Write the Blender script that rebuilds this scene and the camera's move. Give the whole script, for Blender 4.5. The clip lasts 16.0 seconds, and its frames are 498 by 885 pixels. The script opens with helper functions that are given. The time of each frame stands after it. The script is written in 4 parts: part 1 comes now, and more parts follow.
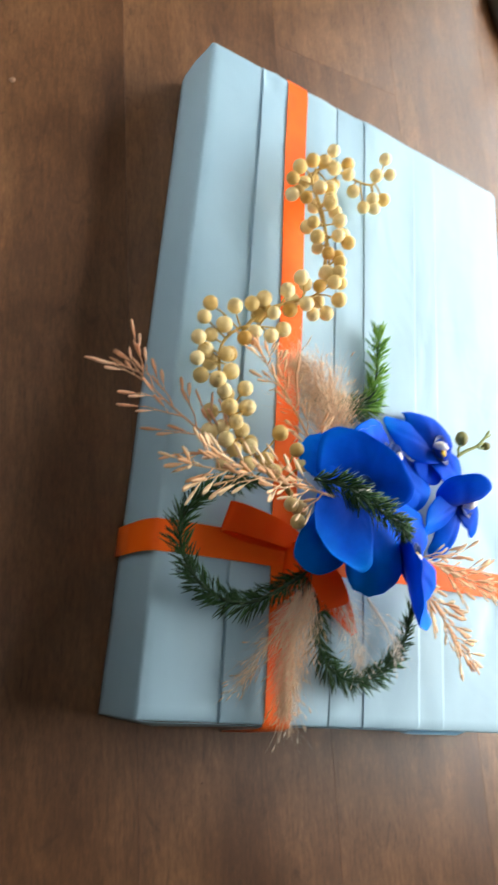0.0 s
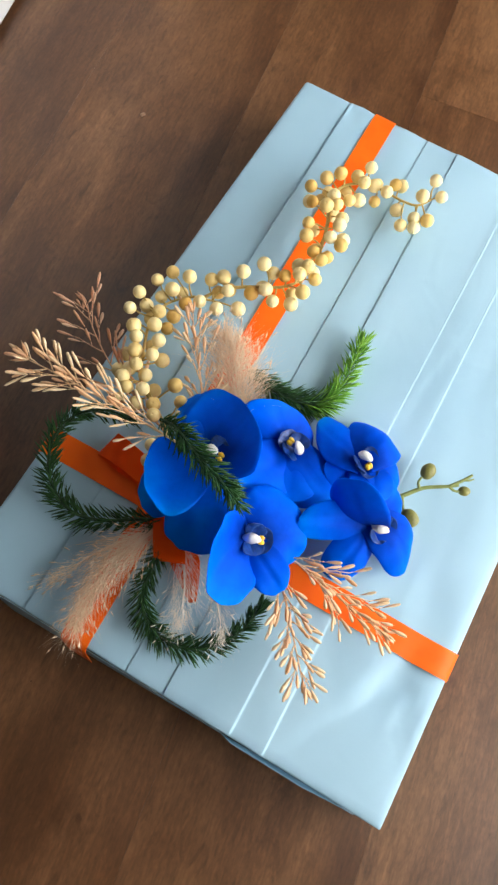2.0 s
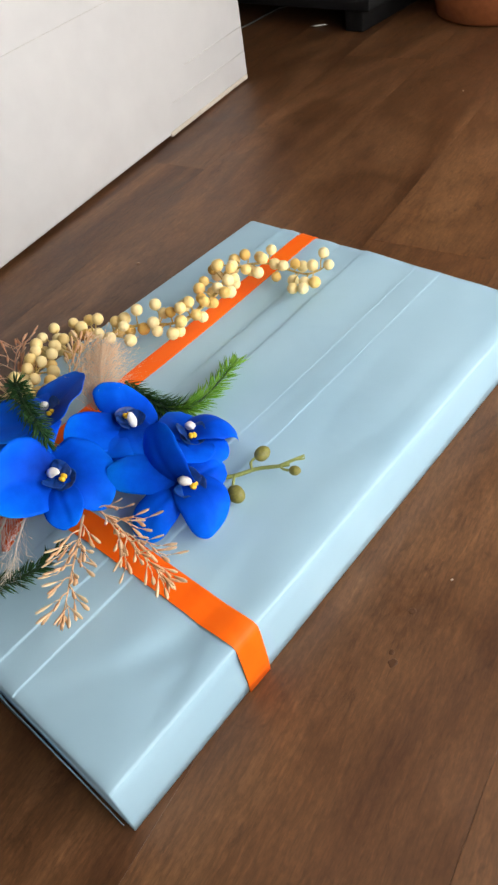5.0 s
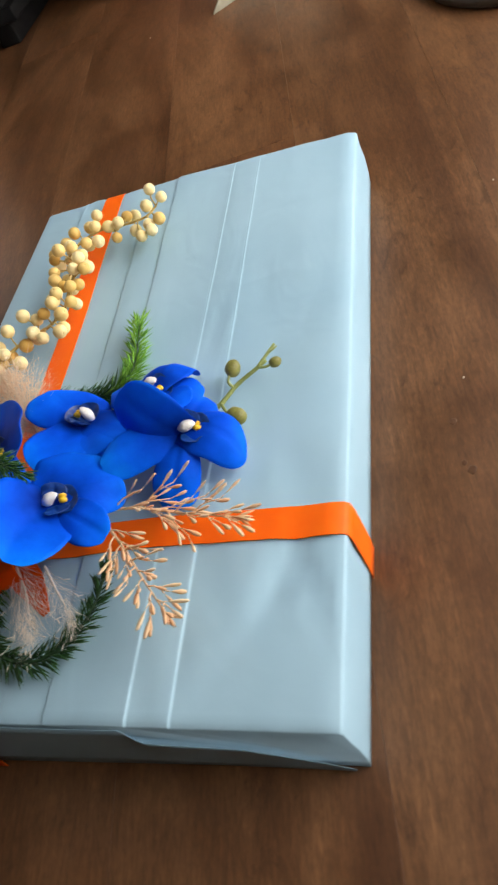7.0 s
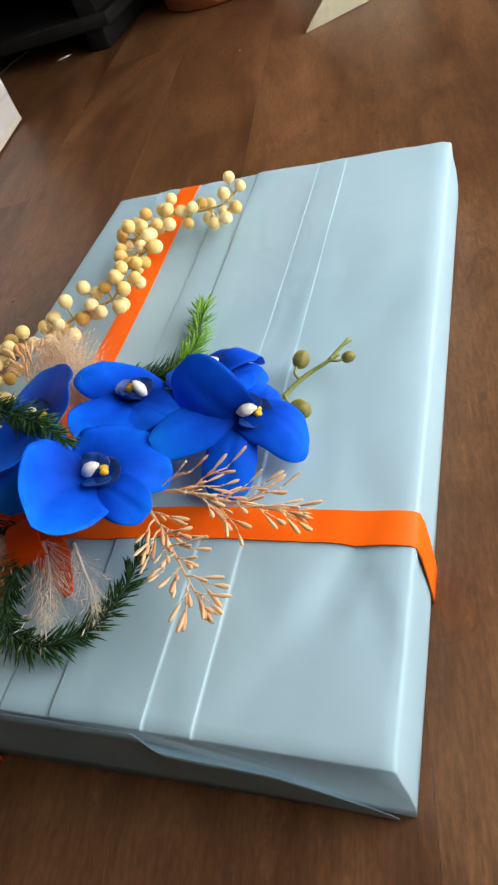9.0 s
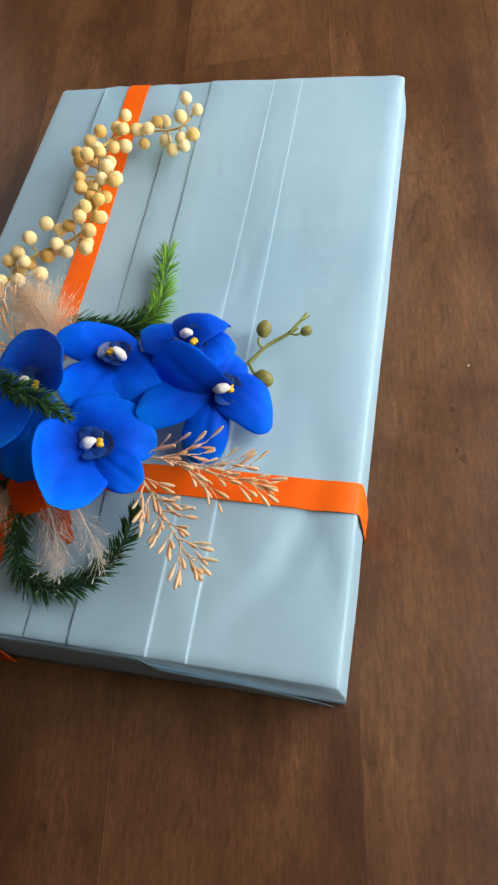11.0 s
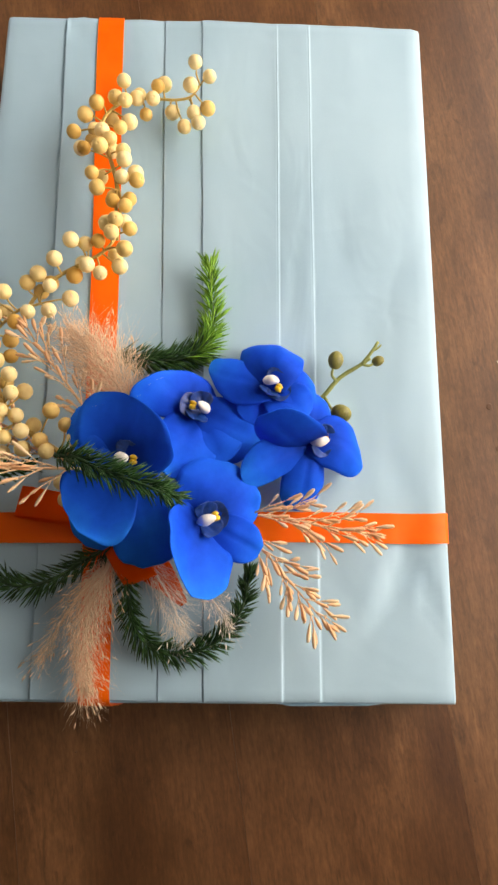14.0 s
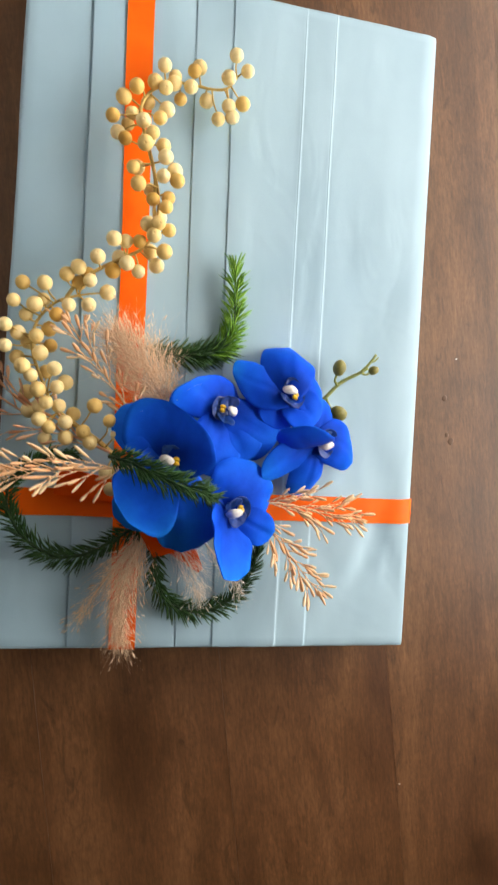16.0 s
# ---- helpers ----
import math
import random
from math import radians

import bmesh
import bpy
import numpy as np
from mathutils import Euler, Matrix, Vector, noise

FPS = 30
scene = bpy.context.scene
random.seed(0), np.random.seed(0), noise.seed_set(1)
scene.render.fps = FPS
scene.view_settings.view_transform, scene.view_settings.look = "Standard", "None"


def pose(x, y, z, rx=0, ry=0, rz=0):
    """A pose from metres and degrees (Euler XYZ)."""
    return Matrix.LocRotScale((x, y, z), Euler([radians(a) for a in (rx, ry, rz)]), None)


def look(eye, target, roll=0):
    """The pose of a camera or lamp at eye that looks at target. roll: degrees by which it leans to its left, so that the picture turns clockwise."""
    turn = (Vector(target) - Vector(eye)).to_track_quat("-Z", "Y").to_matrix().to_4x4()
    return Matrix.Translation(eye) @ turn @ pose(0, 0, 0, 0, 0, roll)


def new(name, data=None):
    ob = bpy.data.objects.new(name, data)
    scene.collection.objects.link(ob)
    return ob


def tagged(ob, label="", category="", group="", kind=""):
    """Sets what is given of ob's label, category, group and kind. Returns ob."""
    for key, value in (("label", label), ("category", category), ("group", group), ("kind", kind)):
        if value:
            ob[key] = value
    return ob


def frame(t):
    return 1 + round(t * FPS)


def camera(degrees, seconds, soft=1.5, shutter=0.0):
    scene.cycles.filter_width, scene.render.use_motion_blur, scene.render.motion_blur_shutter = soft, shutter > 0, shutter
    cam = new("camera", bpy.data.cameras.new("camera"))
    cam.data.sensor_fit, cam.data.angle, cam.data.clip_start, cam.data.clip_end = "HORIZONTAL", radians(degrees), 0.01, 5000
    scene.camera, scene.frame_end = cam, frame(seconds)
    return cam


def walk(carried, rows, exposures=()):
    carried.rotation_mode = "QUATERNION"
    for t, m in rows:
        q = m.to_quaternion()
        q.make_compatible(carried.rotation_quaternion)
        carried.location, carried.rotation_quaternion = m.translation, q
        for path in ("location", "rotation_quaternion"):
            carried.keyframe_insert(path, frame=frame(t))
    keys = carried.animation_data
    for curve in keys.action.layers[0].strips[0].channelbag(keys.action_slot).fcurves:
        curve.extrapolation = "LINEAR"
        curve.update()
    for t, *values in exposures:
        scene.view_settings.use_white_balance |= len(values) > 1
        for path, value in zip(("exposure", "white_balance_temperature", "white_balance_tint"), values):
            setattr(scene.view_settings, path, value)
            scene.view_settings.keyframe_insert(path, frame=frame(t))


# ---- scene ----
cam = camera(39.6, 16.0, 2.4, 0.25)
PATH = [
    (0, (-0.19, 0.038, 0.538), (0.733, 0.661, -1.124), 65.2),
    (0.5, (-0.131, 0.015, 0.573), (0.442, 0.542, -1.269), 56.6),
    (1, (-0.028, 0.01, 0.637), (0.374, 0.613, -1.226), 48.9),
    (1.5, (0.127, 0.016, 0.613), (0.224, 0.688, -1.268), 33.6),
    (2, (0.213, 0.033, 0.644), (0.008, 0.631, -1.254), 11.6),
    (2.5, (0.322, 0.069, 0.607), (-0.15, 0.676, -1.239), 1.2),
    (3, (0.442, 0.106, 0.592), (-0.507, 0.831, -1.013), -6.5),
    (3.5, (0.516, 0.064, 0.552), (-0.563, 0.765, -0.98), -9.4),
    (4, (0.57, 0.035, 0.527), (-0.504, 0.844, -0.954), -10.8),
    (4.5, (0.595, 0.013, 0.511), (-0.522, 0.938, -0.866), -10.2),
    (4.7, (0.596, 0.002, 0.514), (-0.483, 0.939, -0.886), -9.7),
    (6.8, (0.518, -0.085, 0.443), (-0.249, 1.074, -0.996), -29.3),
    (7, (0.487, -0.096, 0.446), (-0.196, 1.073, -1.027), -30.5),
    (7.5, (0.448, -0.113, 0.445), (-0.27, 1.066, -1.003), -34.1),
    (8, (0.444, -0.122, 0.423), (-0.324, 1.183, -0.884), -25.9),
    (8.5, (0.45, -0.117, 0.395), (-0.3, 1.073, -1.026), -26.0),
    (9, (0.449, -0.097, 0.402), (-0.304, 1.139, -0.979), -24.2),
    (9.2, (0.453, -0.095, 0.405), (-0.26, 1.089, -1.041), -23.7),
    (11.3, (0.421, -0.05, 0.545), (-0.047, 0.795, -1.206), -20.7),
    (11.5, (0.42, -0.045, 0.544), (-0.061, 0.794, -1.206), -21.2),
    (12, (0.413, -0.035, 0.535), (-0.06, 0.725, -1.254), -22.7),
    (12.5, (0.361, 0.011, 0.531), (0.005, 0.595, -1.348), -24.0),
    (13, (0.31, 0.071, 0.548), (-0.001, 0.507, -1.379), -28.1),
    (13.5, (0.261, 0.099, 0.578), (0.186, 0.577, -1.363), -6.7),
    (14, (0.214, 0.084, 0.617), (0.264, 0.498, -1.339), 7.8),
    (14.5, (0.183, 0.056, 0.651), (0.369, 0.446, -1.302), 26.3),
    (15, (0.123, 0.054, 0.703), (0.456, 0.301, -1.253), 54.5),
    (15.5, (0.096, 0.099, 0.692), (0.527, 0.213, -1.258), 78.3),
    (16, (0.071, 0.197, 0.694), (0.532, 0.179, -1.253), 95.9),
]
EXPOSURES = [(0, 0.64, 6500, 7), (0.5, 0.97, 6900, 3), (1.0, 0.77, 6600, 5), (1.5, 0.45, 6300, 8), (2.5, 0.38, 6500, 8), (3.0, 0.1, 6300, 7), (3.5, 0.05, 6200, 8), (4.5, 0.0, 6600, 10), (7, -0.05, 6700, 10), (7.5, -0.10, 6700, 10), (8, 0.05, 6900, 10), (9, 0.05, 6900, 10), (11.5, -0.08, 6600, 10), (12.5, 0.0, 6600, 11), (13.5, 0.28, 7500, 15), (14.5, 0.17, 7900, 17), (16, 0.25, 7300, 13)]
walk(cam, [(t, look(eye, target, roll)) for t, eye, target, roll in PATH], EXPOSURES)

# ---- world, light ----
world = bpy.data.worlds.new("world")
scene.world = world
world.use_nodes = True
wn = world.node_tree.nodes
sky = wn.new("ShaderNodeTexSky")
sky.sky_type = "NISHITA"
sky.sun_disc = False
sky.sun_elevation = radians(38)
sky.sun_rotation = radians(35)
world.node_tree.links.new(sky.outputs[0], wn["Background"].inputs[0])
wn["Background"].inputs[1].default_value = 0.06

X0, X1, Y0, Y1, CEIL = -2.6, 1.02, -2.4, 3.5, 2.6
WIN = (-0.18, 2.20, 0.12, 1.20)          # window in the side wall: y0, y1, z0, z1


def window_light(name, m, sx, sy, power):
    d = bpy.data.lights.new(name, "AREA")
    d.shape, d.size, d.size_y, d.energy = "RECTANGLE", sx, sy, power
    d.color = (1.0, 0.97, 0.93)
    ob = new(name, d)
    ob.matrix_world = m
    return ob


wy, wz = (WIN[0] + WIN[1]) / 2, (WIN[2] + WIN[3]) / 2
window_light("window_daylight", look((X1 + 0.10, wy, wz), (0, wy, wz)), WIN[1] - WIN[0] - 0.1, WIN[3] - WIN[2] - 0.1, 28)


# ---- materials ----
def mat(name, base, rough=0.5, metal=0.0, spec=0.5):
    m = bpy.data.materials.new(name)
    m.use_nodes = True
    b = m.node_tree.nodes["Principled BSDF"]
    b.inputs["Base Color"].default_value = (*base, 1)
    b.inputs["Roughness"].default_value = rough
    b.inputs["Metallic"].default_value = metal
    b.inputs["Specular IOR Level"].default_value = spec
    return m


def node(m, kind, **vals):
    n = m.node_tree.nodes.new(kind)
    for k, v in vals.items():
        n.inputs[k].default_value = v
    return n


def link(m, a, b):
    m.node_tree.links.new(a, b)


def bsdf(m):
    return m.node_tree.nodes["Principled BSDF"]


def ramp(m, source, stops):
    r = node(m, "ShaderNodeValToRGB")
    els = r.color_ramp.elements
    while len(els) < len(stops):
        els.new(0.5)
    for e, (p, c) in zip(els, stops):
        e.position, e.color = p, (*c, 1)
    link(m, source, r.inputs[0])
    return r


def coords(m, scale=(1, 1, 1), shift=False):
    """Object coordinates scaled, shifted from object to object if asked."""
    tc = node(m, "ShaderNodeTexCoord")
    mp = node(m, "ShaderNodeMapping")
    mp.inputs["Scale"].default_value = scale
    link(m, tc.outputs["Object"], mp.inputs["Vector"])
    if shift:
        oi = node(m, "ShaderNodeObjectInfo")
        mul = m.node_tree.nodes.new("ShaderNodeVectorMath")
        mul.operation = "SCALE"
        mul.inputs[0].default_value = (17.3, 41.7, 9.1)
        link(m, oi.outputs["Random"], mul.inputs["Scale"])
        link(m, mul.outputs[0], mp.inputs["Location"])
    return mp.outputs[0]


def noise_tex(m, vec, scale, detail=4.0, rough=0.55, distort=0.0):
    n = node(m, "ShaderNodeTexNoise", Scale=scale, Detail=detail, Roughness=rough, Distortion=distort)
    link(m, vec, n.inputs["Vector"])
    return n.outputs["Fac"]


def bump(m, height, strength, distance):
    b = node(m, "ShaderNodeBump", Strength=strength, Distance=distance)
    link(m, height, b.inputs["Height"])
    link(m, b.outputs[0], bsdf(m).inputs["Normal"])
    return b


def mix(m, fac, a, b, mode="MIX"):
    n = m.node_tree.nodes.new("ShaderNodeMix")
    n.data_type, n.blend_type = "RGBA", mode
    for sock, v in ((n.inputs[0], fac), (n.inputs[6], a), (n.inputs[7], b)):
        if hasattr(v, "is_output"):
            link(m, v, sock)
        else:
            sock.default_value = v if isinstance(v, float) else (*v, 1)
    return n.outputs[2]


def mottled(name, lo, hi, scale, rough=0.5, spec=0.5, bump_d=0.0, detail=4.0):
    """A surface whose colour wanders between two tones at two sizes."""
    m = mat(name, hi, rough, 0, spec)
    v = coords(m)
    n1 = noise_tex(m, v, scale, detail)
    n2 = noise_tex(m, v, scale * 7.3, detail)
    a = node(m, "ShaderNodeMath")
    a.operation = "ADD"
    link(m, n1, a.inputs[0])
    link(m, n2, a.inputs[1])
    h = node(m, "ShaderNodeMath")
    h.operation = "MULTIPLY"
    link(m, a.outputs[0], h.inputs[0])
    h.inputs[1].default_value = 0.5
    r = ramp(m, h.outputs[0], [(0.35, lo), (0.65, hi)])
    link(m, r.outputs[0], bsdf(m).inputs["Base Color"])
    if bump_d:
        bump(m, n2, 0.5, bump_d)
    return m


def wood_floor():
    m = mat("floor_wood", (0.13, 0.065, 0.035), 0.4, 0, 0.6)
    fine = noise_tex(m, coords(m, (9, 1.3, 1), True), 34, 6, 0.72, 0.4)
    wide = noise_tex(m, coords(m, (4, 0.8, 1), True), 2.6, 5, 0.62, 1.4)
    knot = noise_tex(m, coords(m, (11, 4.0, 1), True), 4.2, 5, 0.68, 1.6)
    blot = noise_tex(m, coords(m), 9, 5, 0.62, 0.5)
    grit = noise_tex(m, coords(m, (1, 0.45, 1)), 330, 3, 0.6)
    c1 = ramp(m, wide, [(0.31, (0.078, 0.030, 0.010)), (0.50, (0.132, 0.057, 0.021)), (0.69, (0.188, 0.088, 0.036))])
    c2 = ramp(m, fine, [(0.30, (0.60, 0.56, 0.52)), (0.52, (1.0, 1.0, 1.0)), (0.74, (1.40, 1.40, 1.38))])
    col = mix(m, 0.85, c1.outputs[0], c2.outputs[0], "MULTIPLY")
    c3 = ramp(m, knot, [(0.28, (0.46, 0.40, 0.36)), (0.43, (1.0, 1.0, 1.0)), (0.60, (1.0, 1.0, 1.0)), (0.76, (1.35, 1.30, 1.24))])
    col = mix(m, 0.85, col, c3.outputs[0], "MULTIPLY")
    c4 = ramp(m, blot, [(0.32, (0.66, 0.62, 0.58)), (0.5, (1.0, 1.0, 1.0)), (0.68, (1.18, 1.18, 1.17))])
    col = mix(m, 0.85, col, c4.outputs[0], "MULTIPLY")
    c5 = ramp(m, grit, [(0.30, (0.78, 0.76, 0.74)), (0.5, (1.0, 1.0, 1.0)), (0.72, (1.25, 1.25, 1.25))])
    col = mix(m, 0.7, col, c5.outputs[0], "MULTIPLY")
    oi = node(m, "ShaderNodeObjectInfo")
    tone = ramp(m, oi.outputs["Random"], [(0.0, (0.92, 0.92, 0.92)), (1.0, (1.06, 1.06, 1.05))])
    col = mix(m, 1.0, col, tone.outputs[0], "MULTIPLY")
    rr = ramp(m, blot, [(0.3, (0.38, 0.38, 0.38)), (0.7, (0.50, 0.50, 0.50))])
    link(m, col, bsdf(m).inputs["Base Color"])
    link(m, rr.outputs[0], bsdf(m).inputs["Roughness"])
    bump(m, fine, 0.3, 0.0006)
    return m


def paper_mat():
    m = mat("blue_wrap_paper", (0.42, 0.63, 0.73), 0.38, 0, 0.5)
    v = coords(m)
    big = noise_tex(m, v, 6, 3)
    fine = noise_tex(m, v, 420, 3)
    c = ramp(m, big, [(0.35, (0.325, 0.515, 0.645)), (0.65, (0.372, 0.566, 0.692))])
    link(m, c.outputs[0], bsdf(m).inputs["Base Color"])
    rr = ramp(m, big, [(0.3, (0.48, 0.48, 0.48)), (0.7, (0.60, 0.60, 0.60))])
    link(m, rr.outputs[0], bsdf(m).inputs["Roughness"])
    slack = noise_tex(m, coords(m, (1.0, 0.55, 1.0)), 17, 2, 0.45, 1.1)
    crease = noise_tex(m, coords(m, (1.0, 0.8, 1.0)), 9, 2, 0.5, 0.8)
    cr = ramp(m, crease, [(0.44, (0, 0, 0)), (0.495, (1, 1, 1)), (0.505, (1, 1, 1)), (0.56, (0, 0, 0))])
    b1 = bump(m, slack, 0.32, 0.0040)
    b2 = node(m, "ShaderNodeBump", Strength=0.05, Distance=0.0012)
    link(m, cr.outputs[0], b2.inputs["Height"])
    link(m, b1.outputs[0], b2.inputs["Normal"])
    b3 = node(m, "ShaderNodeBump", Strength=0.12, Distance=0.0002)
    link(m, fine, b3.inputs["Height"])
    link(m, b2.outputs[0], b3.inputs["Normal"])
    link(m, b3.outputs[0], bsdf(m).inputs["Normal"])
    return m


def ribbon_mat(name, sheer=0.0):
    m = mat(name, (0.95, 0.17, 0.005), 0.55, 0, 0.25)
    v = coords(m)
    n = noise_tex(m, v, 40, 3)
    c = ramp(m, n, [(0.3, (1.0, 0.132, 0.002)), (0.7, (1.0, 0.162, 0.004))])
    link(m, c.outputs[0], bsdf(m).inputs["Base Color"])
    w = node(m, "ShaderNodeTexWave", Scale=260.0, Distortion=0.3)
    w.bands_direction = "DIAGONAL"
    link(m, v, w.inputs["Vector"])
    bump(m, w.outputs["Fac"], 0.04, 0.0002)
    if sheer:
        tr = node(m, "ShaderNodeBsdfTranslucent")
        link(m, c.outputs[0], tr.inputs["Color"])
        ms = node(m, "ShaderNodeMixShader")
        ms.inputs[0].default_value = sheer
        link(m, bsdf(m).outputs[0], ms.inputs[1])
        link(m, tr.outputs[0], ms.inputs[2])
        link(m, ms.outputs[0], m.node_tree.nodes["Material Output"].inputs["Surface"])
    return m


def petal_mat():
    m = mat("blue_petal", (0.001, 0.10, 0.75), 0.55, 0, 0.05)
    v = coords(m)
    n = noise_tex(m, v, 26, 4)
    vein = noise_tex(m, coords(m, (3, 3, 3)), 60, 5, 0.6, 0.6)
    # deep at the heart, paler to the rim: translucent glow put into the colour
    dist = m.node_tree.nodes.new("ShaderNodeVectorMath")
    dist.operation = "LENGTH"
    link(m, v, dist.inputs[0])
    sc = node(m, "ShaderNodeMath")
    sc.operation = "MULTIPLY_ADD"
    sc.inputs[1].default_value = 12.0
    link(m, dist.outputs["Value"], sc.inputs[0])
    jit = node(m, "ShaderNodeMath")
    jit.operation = "MULTIPLY_ADD"
    jit.inputs[1].default_value = 0.5
    jit.inputs[2].default_value = -0.25
    link(m, n, jit.inputs[0])
    link(m, jit.outputs[0], sc.inputs[2])
    c = ramp(m, sc.outputs[0], [(0.08, (0.0, 0.030, 0.34)), (0.30, (0.0, 0.085, 0.74)), (0.52, (0.0, 0.150, 0.95)), (0.74, (0.0, 0.26, 1.0))])
    cc = mix(m, 0.25, c.outputs[0], ramp(m, vein, [(0.35, (0.7, 0.7, 0.82)), (0.6, (1, 1, 1))]).outputs[0], "MULTIPLY")
    link(m, cc, bsdf(m).inputs["Base Color"])
    bump(m, vein, 0.18, 0.0005)
    tr = node(m, "ShaderNodeBsdfTranslucent")
    link(m, cc, tr.inputs["Color"])
    ms = node(m, "ShaderNodeMixShader")
    ms.inputs[0].default_value = 0.22
    link(m, bsdf(m).outputs[0], ms.inputs[1])
    link(m, tr.outputs[0], ms.inputs[2])
    link(m, ms.outputs[0], m.node_tree.nodes["Material Output"].inputs["Surface"])
    return m


def berry_mat():
    m = mat("cream_berry", (0.8, 0.66, 0.36), 0.5, 0, 0.35)
    oi = node(m, "ShaderNodeObjectInfo")
    n = noise_tex(m, coords(m, (1, 1, 1), True), 130, 4)
    t = ramp(m, oi.outputs["Random"], [(0.0, (0.66, 0.38, 0.08)), (0.2, (0.80, 0.55, 0.18)), (0.45, (0.88, 0.69, 0.31)), (1.0, (0.92, 0.78, 0.43))])
    c = mix(m, 0.3, t.outputs[0], ramp(m, n, [(0.35, (0.72, 0.6, 0.4)), (0.6, (1, 1, 1))]).outputs[0], "MULTIPLY")
    link(m, c, bsdf(m).inputs["Base Color"])
    bump(m, n, 0.2, 0.0004)
    return m


def strands_mat(name, lo, hi, rough=0.7, glow_through=0.0):
    """Fine separate strands, each of its own tone; thin ones let light through."""
    m = mat(name, hi, rough, 0, 0.25)
    g = node(m, "ShaderNodeNewGeometry")
    r = ramp(m, g.outputs["Random Per Island"], [(0.0, lo), (1.0, hi)])
    link(m, r.outputs[0], bsdf(m).inputs["Base Color"])
    if glow_through:
        tr = node(m, "ShaderNodeBsdfTranslucent")
        link(m, r.outputs[0], tr.inputs["Color"])
        ms = node(m, "ShaderNodeMixShader")
        ms.inputs[0].default_value = glow_through
        link(m, bsdf(m).outputs[0], ms.inputs[1])
        link(m, tr.outputs[0], ms.inputs[2])
        link(m, ms.outputs[0], m.node_tree.nodes["Material Output"].inputs["Surface"])
    return m


M_FLOOR = wood_floor()
M_PAPER = paper_mat()
M_RIBBON = ribbon_mat("orange_grosgrain")
M_BOW = ribbon_mat("orange_bow_ribbon", 0.5)
M_PETAL = petal_mat()
M_LIP = mottled("dark_blue_lip", (0.002, 0.022, 0.13), (0.006, 0.06, 0.32), 60, 0.4)
M_COLUMN = mottled("white_column", (0.70, 0.69, 0.66), (0.86, 0.85, 0.82), 120, 0.45)
M_CALLUS = mottled("yellow_callus", (0.62, 0.36, 0.01), (0.85, 0.56, 0.03), 150, 0.45)
M_BERRY = berry_mat()
M_BERRY_STEM = mottled("ochre_stem", (0.50, 0.33, 0.08), (0.68, 0.50, 0.18), 90, 0.55, bump_d=0.0005)
M_NEEDLE = strands_mat("pine_needle_green", (0.010, 0.042, 0.012), (0.035, 0.115, 0.028), 0.45)
M_NEEDLE_LIGHT = strands_mat("young_needle_green", (0.06, 0.21, 0.015), (0.22, 0.45, 0.055), 0.45)
M_TWIG = mottled("dark_green_twig", (0.008, 0.03, 0.010), (0.02, 0.07, 0.02), 80, 0.6)
M_PLUME = strands_mat("beige_plume", (0.88, 0.64, 0.43), (0.97, 0.85, 0.69), 0.85, 0.42)
M_PLUME_PALE = strands_mat("pale_plume", (0.92, 0.82, 0.71), (0.98, 0.94, 0.89), 0.85, 0.42)
M_DRY = strands_mat("peach_dried_grass", (0.95, 0.60, 0.33), (0.98, 0.80, 0.55), 0.6, 0.38)
M_DRY_DARK = strands_mat("rosy_dried_grass", (0.86, 0.46, 0.26), (0.97, 0.68, 0.47), 0.6, 0.38)
M_BUD = mottled("olive_bud", (0.14, 0.13, 0.025), (0.26, 0.25, 0.06), 90, 0.45)
M_BUD_STEM = mottled("green_stem", (0.20, 0.24, 0.06), (0.33, 0.38, 0.12), 70, 0.5)
M_WHITE = mottled("white_panel", (0.56, 0.56, 0.57), (0.62, 0.62, 0.625), 2.2, 0.5)
M_LINE = mottled("grey_seam", (0.50, 0.49, 0.48), (0.60, 0.59, 0.58), 30, 0.6)
M_BEIGE_EDGE = mottled("beige_board_edge", (0.48, 0.43, 0.36), (0.60, 0.55, 0.47), 40, 0.7)
M_BLACK = mottled("black_furniture", (0.004, 0.004, 0.005), (0.010, 0.010, 0.010), 6, 0.6, 0.2)
M_GREY = mottled("grey_cloth", (0.06, 0.06, 0.06), (0.11, 0.10, 0.10), 12, 0.8)
M_POT = mottled("terracotta", (0.20, 0.060, 0.018), (0.33, 0.105, 0.035), 9, 0.55, bump_d=0.002)
M_CREAM = mottled("cream_plastic", (0.40, 0.38, 0.29), (0.47, 0.45, 0.35), 8, 0.5)
M_FRAME = mottled("brown_wood_frame", (0.10, 0.045, 0.018), (0.20, 0.095, 0.04), 25, 0.5)
M_MAT = mottled("tan_board", (0.26, 0.15, 0.09), (0.36, 0.22, 0.14), 15, 0.6)
M_DISC = mottled("dark_bronze_metal", (0.03, 0.022, 0.015), (0.06, 0.045, 0.03), 20, 0.3)
M_DISC_IN = mottled("pale_metal_cover", (0.40, 0.36, 0.32), (0.55, 0.50, 0.45), 12, 0.3)
M_WALL = mottled("wall_paint", (0.20, 0.19, 0.17), (0.25, 0.235, 0.215), 3, 0.8)
M_CEIL = mottled("ceiling_paint", (0.30, 0.29, 0.275), (0.36, 0.35, 0.335), 3, 0.85)
M_WFRAME = mottled("window_white", (0.70, 0.70, 0.69), (0.78, 0.78, 0.77), 8, 0.5)
M_GLASS = mat("window_glass", (1, 1, 1), 0.02)
bsdf(M_GLASS).inputs["Transmission Weight"].default_value = 1.0
